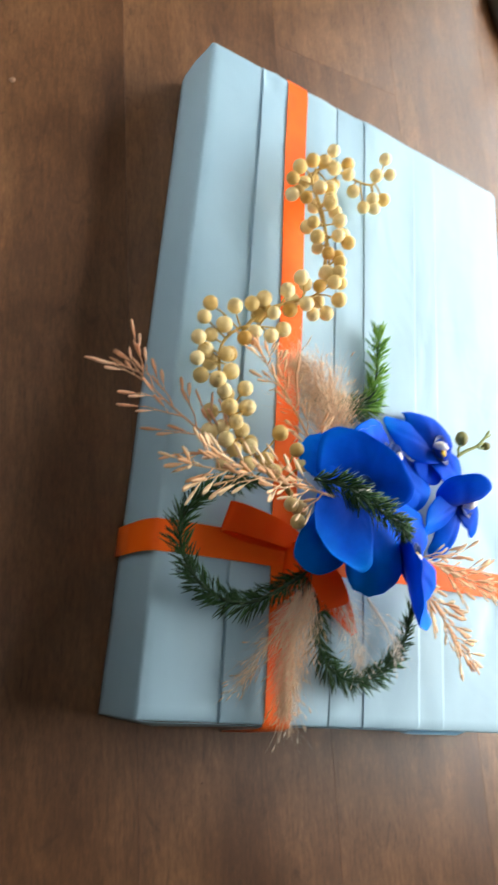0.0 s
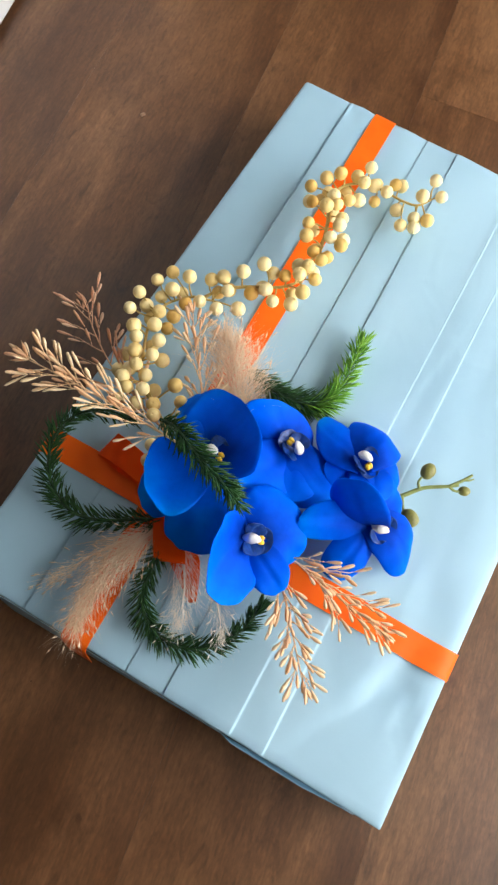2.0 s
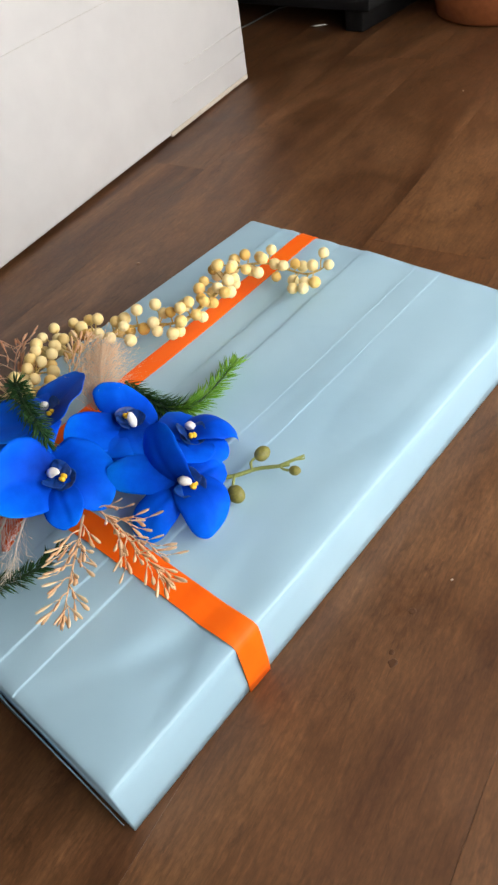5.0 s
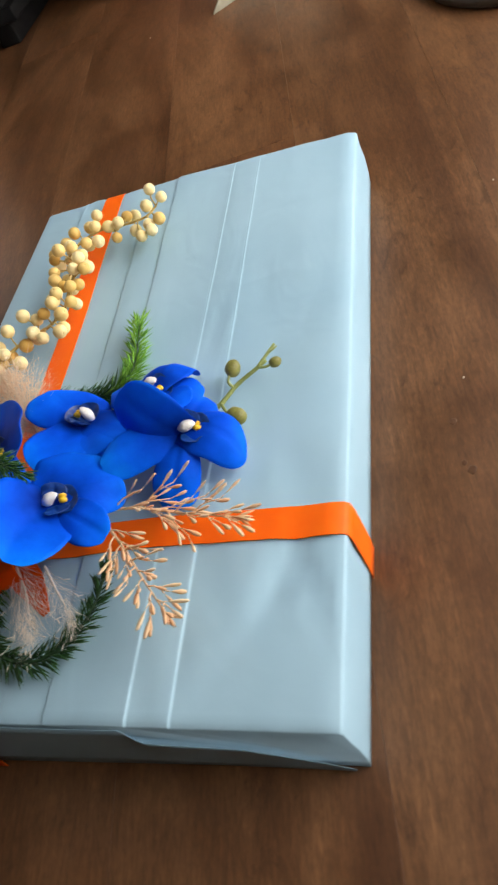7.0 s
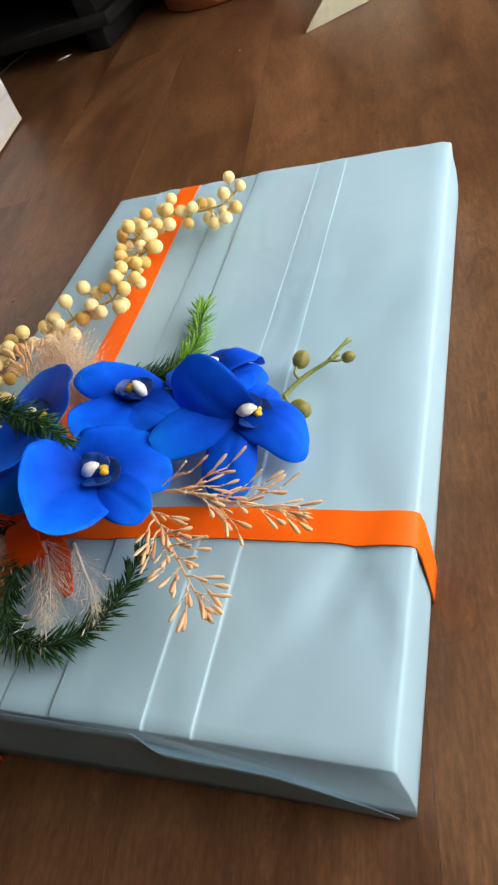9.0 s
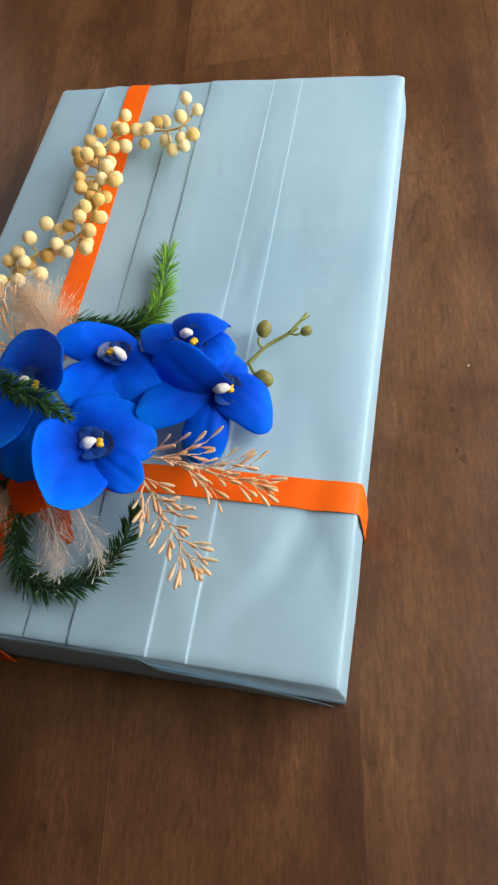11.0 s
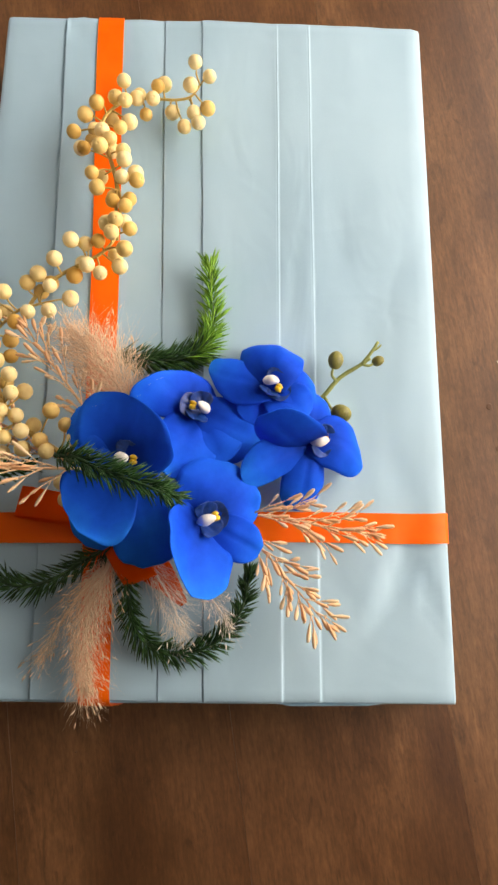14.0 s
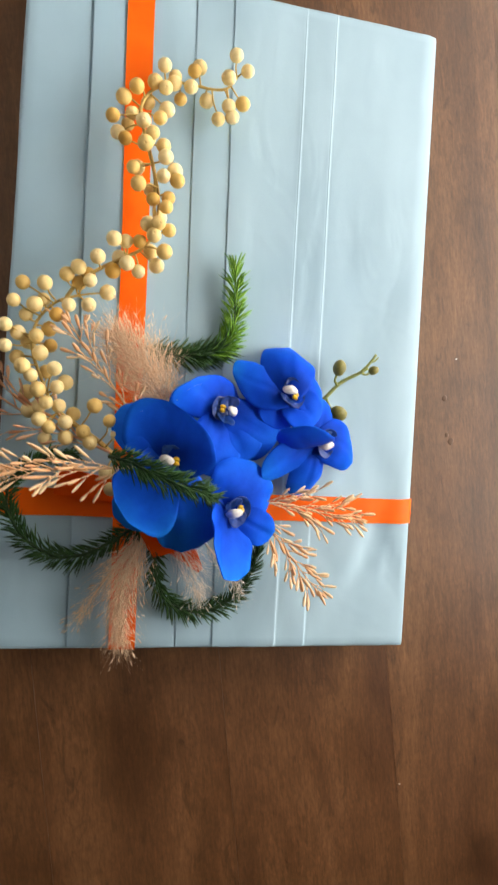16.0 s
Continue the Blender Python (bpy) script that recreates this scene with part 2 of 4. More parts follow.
M_STAIN = mottled("dark_stain", (0.075, 0.033, 0.014), (0.105, 0.047, 0.020), 300, 0.5, 0.4)
M_SCRAP = mottled("white_scrap", (0.6, 0.6, 0.57), (0.75, 0.74, 0.7), 60, 0.7)
M_CORD = mottled("grey_cord", (0.06, 0.06, 0.06), (0.10, 0.10, 0.095), 60, 0.6)


# ---- mesh helpers ----
def mesh_of(verts, faces, material, smooth=True):
    me = bpy.data.meshes.new("mesh")
    me.from_pydata([tuple(v) for v in verts], [], faces)
    me.materials.append(material)
    if smooth:
        me.polygons.foreach_set("use_smooth", [True] * len(me.polygons))
    me.update()
    return me


def put(name, me, parent=None, label="", m=None):
    ob = new(name, me)
    if parent is not None:
        ob.parent = parent
    if m is not None:
        ob.matrix_basis = m
    if label:
        ob["label"] = label
    return ob


def part(name, bm, material, parent, label="", smooth=True):
    me = bpy.data.meshes.new(name)
    bm.normal_update()
    bm.to_mesh(me)
    bm.free()
    me.materials.append(material)
    if smooth:
        me.polygons.foreach_set("use_smooth", [True] * len(me.polygons))
    return put(name, me, parent, label)


def thing(name, label, category, group="", at=(0, 0, 0)):
    ob = tagged(new(name), label, category, group)
    ob.location = at
    return ob


def box_bm(sx, sy, sz, at=(0, 0, 0), bevel=0.0, turn=0.0):
    bm = bmesh.new()
    bmesh.ops.create_cube(bm, size=1, matrix=Matrix.Translation(at) @ Matrix.Rotation(turn, 4, "Z") @ Matrix.Diagonal((sx, sy, sz, 1)))
    if bevel:
        bmesh.ops.bevel(bm, geom=bm.edges[:], offset=bevel, segments=2, affect="EDGES", profile=0.5)
    return bm


def spline(points, n):
    """n + 1 points on a smooth curve through the given ones."""
    p = [Vector(q) for q in points]
    p = [2 * p[0] - p[1]] + p + [2 * p[-1] - p[-2]]
    out, segs = [], len(p) - 3
    for i in range(n + 1):
        u = i / n * segs
        k = min(int(u), segs - 1)
        t = u - k
        a, b, c, d = p[k:k + 4]
        out.append(0.5 * (2 * b + (c - a) * t + (2 * a - 5 * b + 4 * c - d) * t * t + (3 * b - a - 3 * c + d) * t ** 3))
    return out


def tube(verts, faces, line, r0, r1, sides=6):
    """Add a closed tapered tube along a line of points."""
    base, n = len(verts), len(line)
    for i, p in enumerate(line):
        d = (line[min(i + 1, n - 1)] - line[max(i - 1, 0)]).normalized()
        s = d.cross(Vector((0.13, 0.21, 0.97))).normalized()
        q = d.cross(s)
        r = r0 + (r1 - r0) * i / (n - 1)
        for k in range(sides):
            a = 2 * math.pi * k / sides
            verts.append(p + (s * math.cos(a) + q * math.sin(a)) * r)
    for i in range(n - 1):
        for k in range(sides):
            a, b = base + i * sides + k, base + i * sides + (k + 1) % sides
            faces.append((a, b, b + sides, a + sides))
    faces.append(tuple(base + k for k in range(sides))[::-1])
    faces.append(tuple(base + (n - 1) * sides + k for k in range(sides)))


def spindle(verts, faces, a, b, w, flat=0.5, up=Vector((0, 0, 1))):
    """Add a slim pointed seed or needle from a to b."""
    base = len(verts)
    d = b - a
    s = d.cross(up)
    s = s.normalized() if s.length > 1e-9 else Vector((1, 0, 0))
    q = s.cross(d).normalized()
    verts.append(a)
    for f, k in ((0.3, 0.8), (0.65, 1.0)):
        c = a + d * f
        verts += [c + s * w * k, c + q * w * k * flat, c - s * w * k, c - q * w * k * flat]
    verts.append(b)
    for k in range(4):
        j = (k + 1) % 4
        faces.append((base, base + 1 + j, base + 1 + k))
        faces.append((base + 1 + k, base + 1 + j, base + 5 + j, base + 5 + k))
        faces.append((base + 5 + k, base + 5 + j, base + 9))


def husk(verts, faces, a, b, w, flat):
    """Add a blunt seed husk from a to b, broadest past its middle."""
    base = len(verts)
    d = b - a
    s = d.cross(Vector((0, 0, 1)))
    s = s.normalized() if s.length > 1e-9 else Vector((1, 0, 0))
    q = s.cross(d).normalized()
    verts.append(a)
    for f, k in ((0.22, 0.5), (0.62, 1.0), (0.92, 0.72)):
        c = a + d * f
        verts += [c + s * w * k, c + q * w * k * flat, c - s * w * k, c - q * w * k * flat]
    verts.append(b)
    for k in range(4):
        j = (k + 1) % 4
        faces.append((base, base + 1 + j, base + 1 + k))
        for g in (1, 5):
            faces.append((base + g + k, base + g + j, base + g + 4 + j, base + g + 4 + k))
        faces.append((base + 9 + k, base + 9 + j, base + 13))


def wave(p, s):
    return noise.noise(Vector(p) * s)


# ---- structure: room ----
def wall_with_hole(name, along, fixed, a0, a1, hole, outward):
    """A wall 0.2 m thick of four blocks round a window hole (or solid)."""
    bm = bmesh.new()
    rects = [(a0, a1, 0.0, CEIL)]
    if hole:
        h0, h1, z0, z1 = hole
        rects = [(a0, h0, 0, CEIL), (h1, a1, 0, CEIL), (h0, h1, 0, z0), (h0, h1, z1, CEIL)]
    for r0, r1, z0, z1 in rects:
        c, s = (r0 + r1) / 2, r1 - r0
        at = (c, fixed + outward * 0.1, (z0 + z1) / 2) if along == "x" else (fixed + outward * 0.1, c, (z0 + z1) / 2)
        dims = (s, 0.2, z1 - z0) if along == "x" else (0.2, s, z1 - z0)
        bmesh.ops.create_cube(bm, size=1, matrix=Matrix.Translation(at) @ Matrix.Diagonal((*dims, 1)))
    return tagged(part(name, bm, M_WALL, None, smooth=False), "plain painted plaster wall of the room", "wall", kind="structure")


wall_with_hole("wall_north", "x", Y1, X0 - 0.2, X1 + 0.2, None, 1)
wall_with_hole("wall_south", "x", Y0, X0 - 0.2, X1 + 0.2, None, -1)
wall_with_hole("wall_east", "y", X1, Y0, Y1, WIN, 1)
wall_with_hole("wall_west", "y", X0, Y0, Y1, None, -1)
tagged(part("ceiling", box_bm(X1 - X0 + 0.4, Y1 - Y0 + 0.4, 0.1, ((X0 + X1) / 2, (Y0 + Y1) / 2, CEIL + 0.052)), M_CEIL, None, smooth=False),
       "plain white painted ceiling", "ceiling", kind="structure")


def window(name, m, w, h):
    win = tagged(new(name), "white framed window letting in daylight", "window", kind="structure")
    win.matrix_world = m
    for sx, sz, x, z in ((w, 0.05, 0, h / 2 - 0.025), (w, 0.05, 0, -h / 2 + 0.025), (0.05, h - 0.1, -w / 2 + 0.025, 0), (0.05, h - 0.1, w / 2 - 0.025, 0), (0.05, h - 0.1, 0, 0)):
        part("window_frame", box_bm(sx, 0.05, sz, (x, 0, z), 0.004), M_WFRAME, win, smooth=False)
    for x in (-w / 4, w / 4):
        g = part("pane", box_bm(w / 2 - 0.075, 0.006, h - 0.1, (x, 0, 0)), M_GLASS, win, smooth=False)
        g.visible_shadow = False
    return win


window("window_1", pose(X1 + 0.04, (WIN[0] + WIN[1]) / 2, (WIN[2] + WIN[3]) / 2, 0, 0, 90), WIN[1] - WIN[0], WIN[3] - WIN[2])


# ---- white cabinet, dark corner, far things ----
def white_cabinet():
    """Tall white cabinet whose foot runs beside the gift."""
    a, b = Vector((-0.301, 0.236, 0)), Vector((-0.492, 1.160, 0))
    d = (b - a).normalized()
    ang = math.atan2(d.y, d.x)
    length, depth, height = (b - a).length, 0.50, 1.25
    cab = thing("white_cabinet", "tall plain white panelled cabinet standing on the wooden floor", "cabinet", at=a)
    cab.rotation_euler = (0, 0, ang)
    part("body", box_bm(length, depth, height - 0.004, (length / 2, depth / 2, height / 2 + 0.004), 0.006), M_WHITE, cab)
    body = cab.children[0]
    part("edge_strip", box_bm(0.30, 0.004, 0.009, (length - 0.155, 0.0010, 0.0085), 0.001), M_BEIGE_EDGE, body, "worn beige board edge")
    for z, x0, x1 in ((0.058, 0.66, 0.938), (0.104, 0.72, 0.938), (0.254, 0.02, 0.938)):
        part("seam", box_bm(x1 - x0, 0.0016, 0.0009, ((x0 + x1) / 2, -0.0005, z)), M_LINE, body, "thin grey seam line")
    return cab


white_cabinet()


def black_stand():
    st = thing("tv_stand", "low black stand with open shelves in deep shade", "stand", at=(-1.19, 1.48, 0))
    for x in (-0.75, 0.0, 0.75):
        part("upright", box_bm(0.05, 0.42, 0.62, (x, 0.21, 0.31), 0.004), M_BLACK, st)
    for z in (0.06, 0.34, 0.645):
        part("shelf", box_bm(1.6, 0.44, 0.03, (0, 0.21, z), 0.004), M_BLACK, st)
    part("back_panel", box_bm(1.6, 0.012, 0.6, (0, 0.43, 0.33)), M_BLACK, st)
    part("cloth", box_bm(0.42, 0.30, 0.10, (-0.30, 0.18, 0.127), 0.03), M_GREY, st, "folded grey cloth")
    return st


black_stand()


# Added black armchair shape, standing in for the shadow behind the pot.
def dark_backdrop():
    so = thing("armchair", "black armchair shape added to fill the shaded background", "armchair", at=(-0.15, 1.92, 0))
    part("seat", box_bm(0.85, 0.75, 0.34, (0, 0.375, 0.20), 0.05), M_BLACK, so)
    part("backrest", box_bm(0.85, 0.18, 0.55, (0, 0.84, 0.62), 0.05), M_BLACK, so)
    for x in (-0.36, 0.36):
        part("armrest", box_bm(0.13, 0.72, 0.22, (x, 0.37, 0.48), 0.04), M_BLACK, so)
        for y in (0.06, 0.66):
            part("leg", box_bm(0.05, 0.05, 0.03, (x, y, 0.015), 0.004), M_BLACK, so)
    return so


dark_backdrop()


def lathe(profile, n=48):
    verts, faces = [], []
    for r, z in profile:
        for k in range(n):
            a = 2 * math.pi * k / n
            verts.append((r * math.cos(a), r * math.sin(a), z))
    for i in range(len(profile) - 1):
        for k in range(n):
            a, b = i * n + k, i * n + (k + 1) % n
            faces.append((a, b, b + n, a + n))
    faces.append(tuple(range(n))[::-1])
    faces.append(tuple((len(profile) - 1) * n + k for k in range(n)))
    return verts, faces


def pot():
    p = thing("plant_pot", "large terracotta orange plant pot on the floor", "pot", at=(-0.190, 1.720, 0))
    prof = [(0.118, 0.0), (0.126, 0.004), (0.135, 0.05), (0.150, 0.15), (0.163, 0.25), (0.165, 0.258), (0.176, 0.262), (0.178, 0.30), (0.172, 0.304), (0.160, 0.302), (0.156, 0.27), (0.01, 0.262)]
    prof = [(r * 1.2, z * 1.15) for r, z in prof]
    put("body", mesh_of(*lathe(prof), M_POT), p)
    put("soil", mesh_of(*lathe([(0.182, 0.304), (0.13, 0.315), (0.06, 0.320), (0.004, 0.321)], 32), M_BLACK), p, "dark potting soil")
    return p


pot()


def scoop():
    """Cream plastic file holder lying open on the floor."""
    t = thing("file_holder", "cream plastic file holder lying open on the floor", "file holder", at=(0.095, 1.240, 0))
    d = Vector((0.283 - 0.095, 1.402 - 1.240, 0)).normalized()
    t.rotation_euler = (0, 0, math.atan2(d.y, d.x))
    ln = 0.247

    def side(y, bulge, start=0.0):
        verts, faces = [], []
        n = 14
        for i in range(n + 1):
            u = i / n
            x = start + ln * u
            h = 0.006 + 0.115 * (1 - (1 - u) ** 1.8) * (1 if u < 0.93 else 1 - (u - 0.93) * 1.2)
            for k, (yy, zz) in enumerate(((y, 0.001), (y + bulge, h), (y + bulge + 0.004, h), (y + 0.004, 0.001))):
                verts.append((x, yy, zz))
        for i in range(n):
            for k in range(4):
                a, b = i * 4 + k, i * 4 + (k + 1) % 4
                faces.append((a, b, b + 4, a + 4))
        faces += [(3, 2, 1, 0), (n * 4, n * 4 + 1, n * 4 + 2, n * 4 + 3)]
        return verts, faces

    put("side_wall", mesh_of(*side(0, -0.006), M_CREAM, False), t)
    put("side_wall", mesh_of(*side(0.277, 0.006, 0.084), M_CREAM, False), t)
    part("back_wall", box_bm(0.004, 0.29, 0.11, (ln + 0.04, 0.138, 0.057), 0.001, radians(-17)), M_CREAM, t)
    part("base", box_bm(0.10, 0.24, 0.003, (ln - 0.03, 0.138, 0.0022), 0, radians(-17)), M_CREAM, t)
    return t


scoop()


def framed_board():
    f = thing("framed_board", "tan board with a brown wooden frame lying on the floor", "board", at=(0.330, 1.340, 0))
    f.rotation_euler = (0, 0, radians(6))
    part("panel", box_bm(0.34, 0.30, 0.006, (0.185, 0.165, 0.005)), M_MAT, f)
    for sx, sy, x, y in ((0.37, 0.018, 0.185, 0.009), (0.37, 0.018, 0.185, 0.321), (0.018, 0.294, 0.009, 0.165), (0.018, 0.294, 0.361, 0.165)):
        part("frame_rail", box_bm(sx, sy, 0.016, (x, y, 0.008), 0.002), M_FRAME, f)
    return f


framed_board()


def round_base():
    b = thing("stand_base", "round dark metal stand base with a pale cover", "stand base", at=(0.605, 1.055, 0))
    put("disc", mesh_of(*lathe([(0.138, 0.0), (0.146, 0.004), (0.147, 0.014), (0.140, 0.022), (0.122, 0.025), (0.118, 0.025)], 64), M_DISC), b)
    put("cover", mesh_of(*lathe([(0.118, 0.024), (0.112, 0.034), (0.08, 0.045), (0.03, 0.053), (0.017, 0.055)], 64), M_DISC_IN), b, "pale metal cover")
    put("pole", mesh_of(*lathe([(0.015, 0.05), (0.015, 0.10), (0.012, 0.104), (0.012, 1.05), (0.006, 1.056)], 24), M_DISC), b)
    return b


round_base()

sv, sf = [], []
spindle(sv, sf, Vector((-0.022, 0, 0.003)), Vector((0.022, 0.006, 0.004)), 0.006, 0.4)
tagged(put("paper_scrap", mesh_of(sv, sf, M_SCRAP), m=pose(-0.55, 1.49, 0, 0, 0, 20)), "small white paper scrap on the floor", "scrap")
sv, sf = [], []
tube(sv, sf, spline([(-0.77, 1.36, 0.003), (-0.747, 1.444, 0.003), (-0.752, 1.560, 0.003), (-0.74, 1.66, 0.003), (-0.76, 1.80, 0.006)], 24), 0.0022, 0.0022)
tagged(put("cord", mesh_of(sv, sf, M_CORD)), "thin grey cord lying on the floor", "cord")


# ---- the gift box ----
W, L, H = 0.389, 0.600, 0.066
gift = thing("gift_box", "gift box wrapped in pleated pale blue paper on the floor", "gift box")


def slant(x):
    """How far the pleats drift sideways per metre of length."""
    return 0.028 - 0.010 * max(0.0, min(1.0, (0.15 - x) / 0.06)) - 0.016 * max(0.0, min(1.0, (x - 0.20) / 0.05))


def lean(x, y):
    return x - slant(x) * y


DENTS = ((0.352, 0.098, 0.009, 0.030, -0.0030, 0.25), (0.330, 0.090, 0.008, 0.040, 0.0022, 0.30), (0.372, 0.075, 0.006, 0.022, -0.0022, -0.2), (0.350, 0.178, 0.012, 0.028, -0.0022, -0.2),
         (0.330, 0.062, 0.010, 0.040, -0.0016, 0.5), (0.318, 0.20, 0.014, 0.06, -0.0014, -0.15), (0.344, 0.33, 0.02, 0.035, -0.0014, 0.4), (0.36, 0.26, 0.014, 0.06, 0.0012, 0.1),
         (0.075, 0.585, 0.006, 0.016, -0.0030, -0.5), (0.088, 0.588, 0.004, 0.014, 0.0018, -0.3), (0.055, 0.57, 0.008, 0.03, 0.0012, 0.2), (0.366, 0.095, 0.004, 0.026, -0.0022, -0.45), (0.30, 0.05, 0.012, 0.05, 0.0013, 0.35))


def ripple(x, y):
    """Slack of the paper: broad waves along the box and dents where the ribbon pulls."""
    edge = max(0.0, min(1.0, (0.375 - x) / 0.03)) * max(0.0, min(1.0, (x - 0.01) / 0.03))
    z = 0.0016 * wave((x * 3.2, y * 0.55, 0), 7) * edge + 0.0006 * wave((x * 5, y * 1.1, 5), 14) * edge
    for cx, cy, sx, sy, hgt, tilt in DENTS:
        dx, dy = x - cx - tilt * (y - cy), y - cy
        z += 0.85 * hgt * math.exp(-(dx / sx) ** 2 - (dy / sy) ** 2)
    return z


def paper_top(x, y):
    """Height of the wrapped top, pleat steps included."""
    q = x + slant(x) * y
    return H + 0.0016 * (q > 0.064) + 0.0009 * ((q > 0.160) + (q > 0.194)) - 0.0007 * (q > 0.258) - 0.0007 * (q > 0.288) + ripple(q, y)


def wrap_body():
    """Wrapping paper: one cross-section with lapped pleats, carried along the box."""
    prof = [("b", -0.003, 0.001), ("s", -0.0042, 0.012), ("s", -0.0035, 0.035), ("s", -0.0012, 0.056), ("e", -0.0002, 0.0636), ("e", 0.0008, 0.0653), ("e", 0.0030, 0.0660)]
    z = 0.066
    for i in range(1, 5):
        prof.append(("t", 0.006 + i * 0.0115, z + 0.0002 * math.sin(i)))
    xs, step, lip = (0.066, 0.1625, 0.1965), 0.0012, 0.0006
    for k, x in enumerate(xs):
        step = (0.0016, 0.0008, 0.0009)[k]
        nxt = (xs + (0.2555,))[k + 1]
        prof += [("t", x - 0.003, z), ("t", x - 0.0008, z), ("t", x + lip, z - 0.0004), ("t", x + lip + 0.0002, z + 0.0004), ("t", x - 0.0004, z + step * 0.7), ("t", x - 0.0002, z + step), ("t", x + 0.0008, z + step), ("t", x + 0.0025, z + step)]
        z += step
        n = max(2, int((nxt - x) / 0.012))
        prof += [("t", x + 0.004 + (nxt - x - 0.010) * i / n, z + 0.0002 * math.sin(i * 2.1 + k)) for i in range(n + 1)]
    for x, nxt in ((0.2555, 0.285), (0.285, 0.389)):
        prof += [("t", x - 0.0025, z), ("t", x - 0.0007, z), ("t", x - 0.0002, z - 0.0001), ("t", x + 0.0002, z - 0.0004), ("t", x + 0.0006, z - 0.0008), ("t", x + 0.0024, z - 0.0008)]
        z -= 0.0008
        n = max(2, int((nxt - x) / 0.009))
        prof += [("t", x + 0.004 + (nxt - x - 0.012) * i / n, z - (0.0012 * i / n if nxt > 0.3 else 0)) for i in range(n + 1)]
    prof += [("e", 0.3868, 0.0658), ("e", 0.3884, 0.0651), ("e", 0.3892, 0.0634), ("s", 0.3895, 0.05), ("s", 0.3908, 0.035), ("s", 0.3915, 0.016), ("b", 0.3905, 0.001)]
    rows = [0.0, 0.0012, 0.004] + [0.004 + (L - 0.008) * (i / 110) for i in range(1, 111)] + [L - 0.0012, L]
    verts, faces, n = [], [], len(prof)
    for y in rows:
        end = min(1.0, min(y, L - y) / 0.004)
        for kind, x, z in prof:
            xx, zz = x, z
            if kind == "t":
                xx = lean(x, y) + 0.0006 * wave((x * 5, y * 3, 3), 3)
                if x > 0.36:
                    k = (0.3845 - x) / 0.0245
                    xx = x - 0.012 * y * k - 0.006 * (y / L) * (1 - k)
                if x < 0.03:
                    xx = x + (lean(x, y) - x) * x / 0.03
                zz += ripple(x, y) + 0.0006 * min(1.0, 1.4 * y / L) * ((x > 0.2554) + (x > 0.2849))
            elif kind == "s":
                xx += 0.0014 * wave((x * 3, y * 2.0, z * 9), 5)
            if kind != "t" and x > 0.3:
                xx -= 0.006 * y / L
            if kind != "b":
                zz -= (1 - end) * 0.0014 * (zz / H)
            verts.append((xx, y + 0.0015 * (1 - z / H) * (0 if 0.01 < y < L - 0.01 else 1) * (-1 if y < 0.3 else 1), zz))
    for i in range(len(rows) - 1):
        for k in range(n - 1):
            a = i * n + k
            faces.append((a, a + 1, a + 1 + n, a + n))
        a = i * n
        faces.append((a + n - 1, a, a + n, a + 2 * n - 1))
    # closed ends a touch inside
    faces.append(tuple(range(n - 1, -1, -1)))
    faces.append(tuple((len(rows) - 1) * n + k for k in range(n)))
    return put("wrapping_paper", mesh_of(verts, faces, M_PAPER), gift)


wrap_body()


def end_flap(y0, sign, name):
    """Folded sheet over the box end; its upper edge slopes to one corner and stands off."""
    verts, faces, n, m = [], [], 126, 6
    for layer in (0, 1):
        for i in range(n + 1):
            u = i / n
            x = 0.004 + 0.378 * u
            bulge = 0.0020 + (0.0015 + 0.0055 * max(0.0, 1 - 1.3 * u)) * min(1.0, u / 0.10)
            top = 0.0640 if x < 0.251 else 0.0640 - 0.013 * min(1.0, (x - 0.251) / 0.004)
            if x > 0.252:
                top -= 0.007 * min(1.0, (x - 0.252) / 0.074) + 0.012 * max(0.0, min(1.0, (x - 0.326) / 0.018)) + 0.027 * max(0.0, (x - 0.344) / 0.038)
            top = max(top, 0.003)
            off = 0.0001 + 0.0028 * max(0.0, min(1.0, (x - 0.250) / 0.012)) * max(0.12, min(1.0, (0.376 - x) / 0.05)) + 0.0004 * wave((u * 5, 0, y0), 2)
            for k in range(m + 1):
                v = k / m
                zz = 0.0012 + (top - 0.0012) * v
                yy = y0 + sign * (0.0004 + off * v * v + layer * 0.0004 + bulge * (1 - zz / H))
                verts.append((x, yy, zz))
    size = (n + 1) * (m + 1)
    for i in range(n):
        for k in range(m):
            a = i * (m + 1) + k
            f = (a, a + m + 1, a + m + 2, a + 1)
            faces.append(f if sign > 0 else f[::-1])
            g = tuple(q + size for q in f)
            faces.append(g[::-1] if sign > 0 else g)
    rim = [i * (m + 1) for i in range(n + 1)] + [n * (m + 1) + k for k in range(1, m + 1)] + [i * (m + 1) + m for i in range(n - 1, -1, -1)] + [k for k in range(m - 1, 0, -1)]
    for i, a in enumerate(rim):
        b = rim[(i + 1) % len(rim)]
        faces.append((a, b, b + size, a + size))
    return put(name, mesh_of(verts, faces, M_PAPER), gift, "folded paper flap over the box end")


end_flap(0.0, -1, "end_flap")
end_flap(L, 1, "end_flap")

# ---- ribbon ----
ribbon = thing("gift_ribbon", "bright orange grosgrain ribbon tied crosswise round the gift", "ribbon")


def crisp(me):
    """Keep the long rims of a ribbon sharp."""
    for e in me.edges:
        a, b = e.vertices
        if a % 8 == b % 8 and a % 8 in (0, 3, 4, 7):
            e.use_edge_sharp = True
    return me


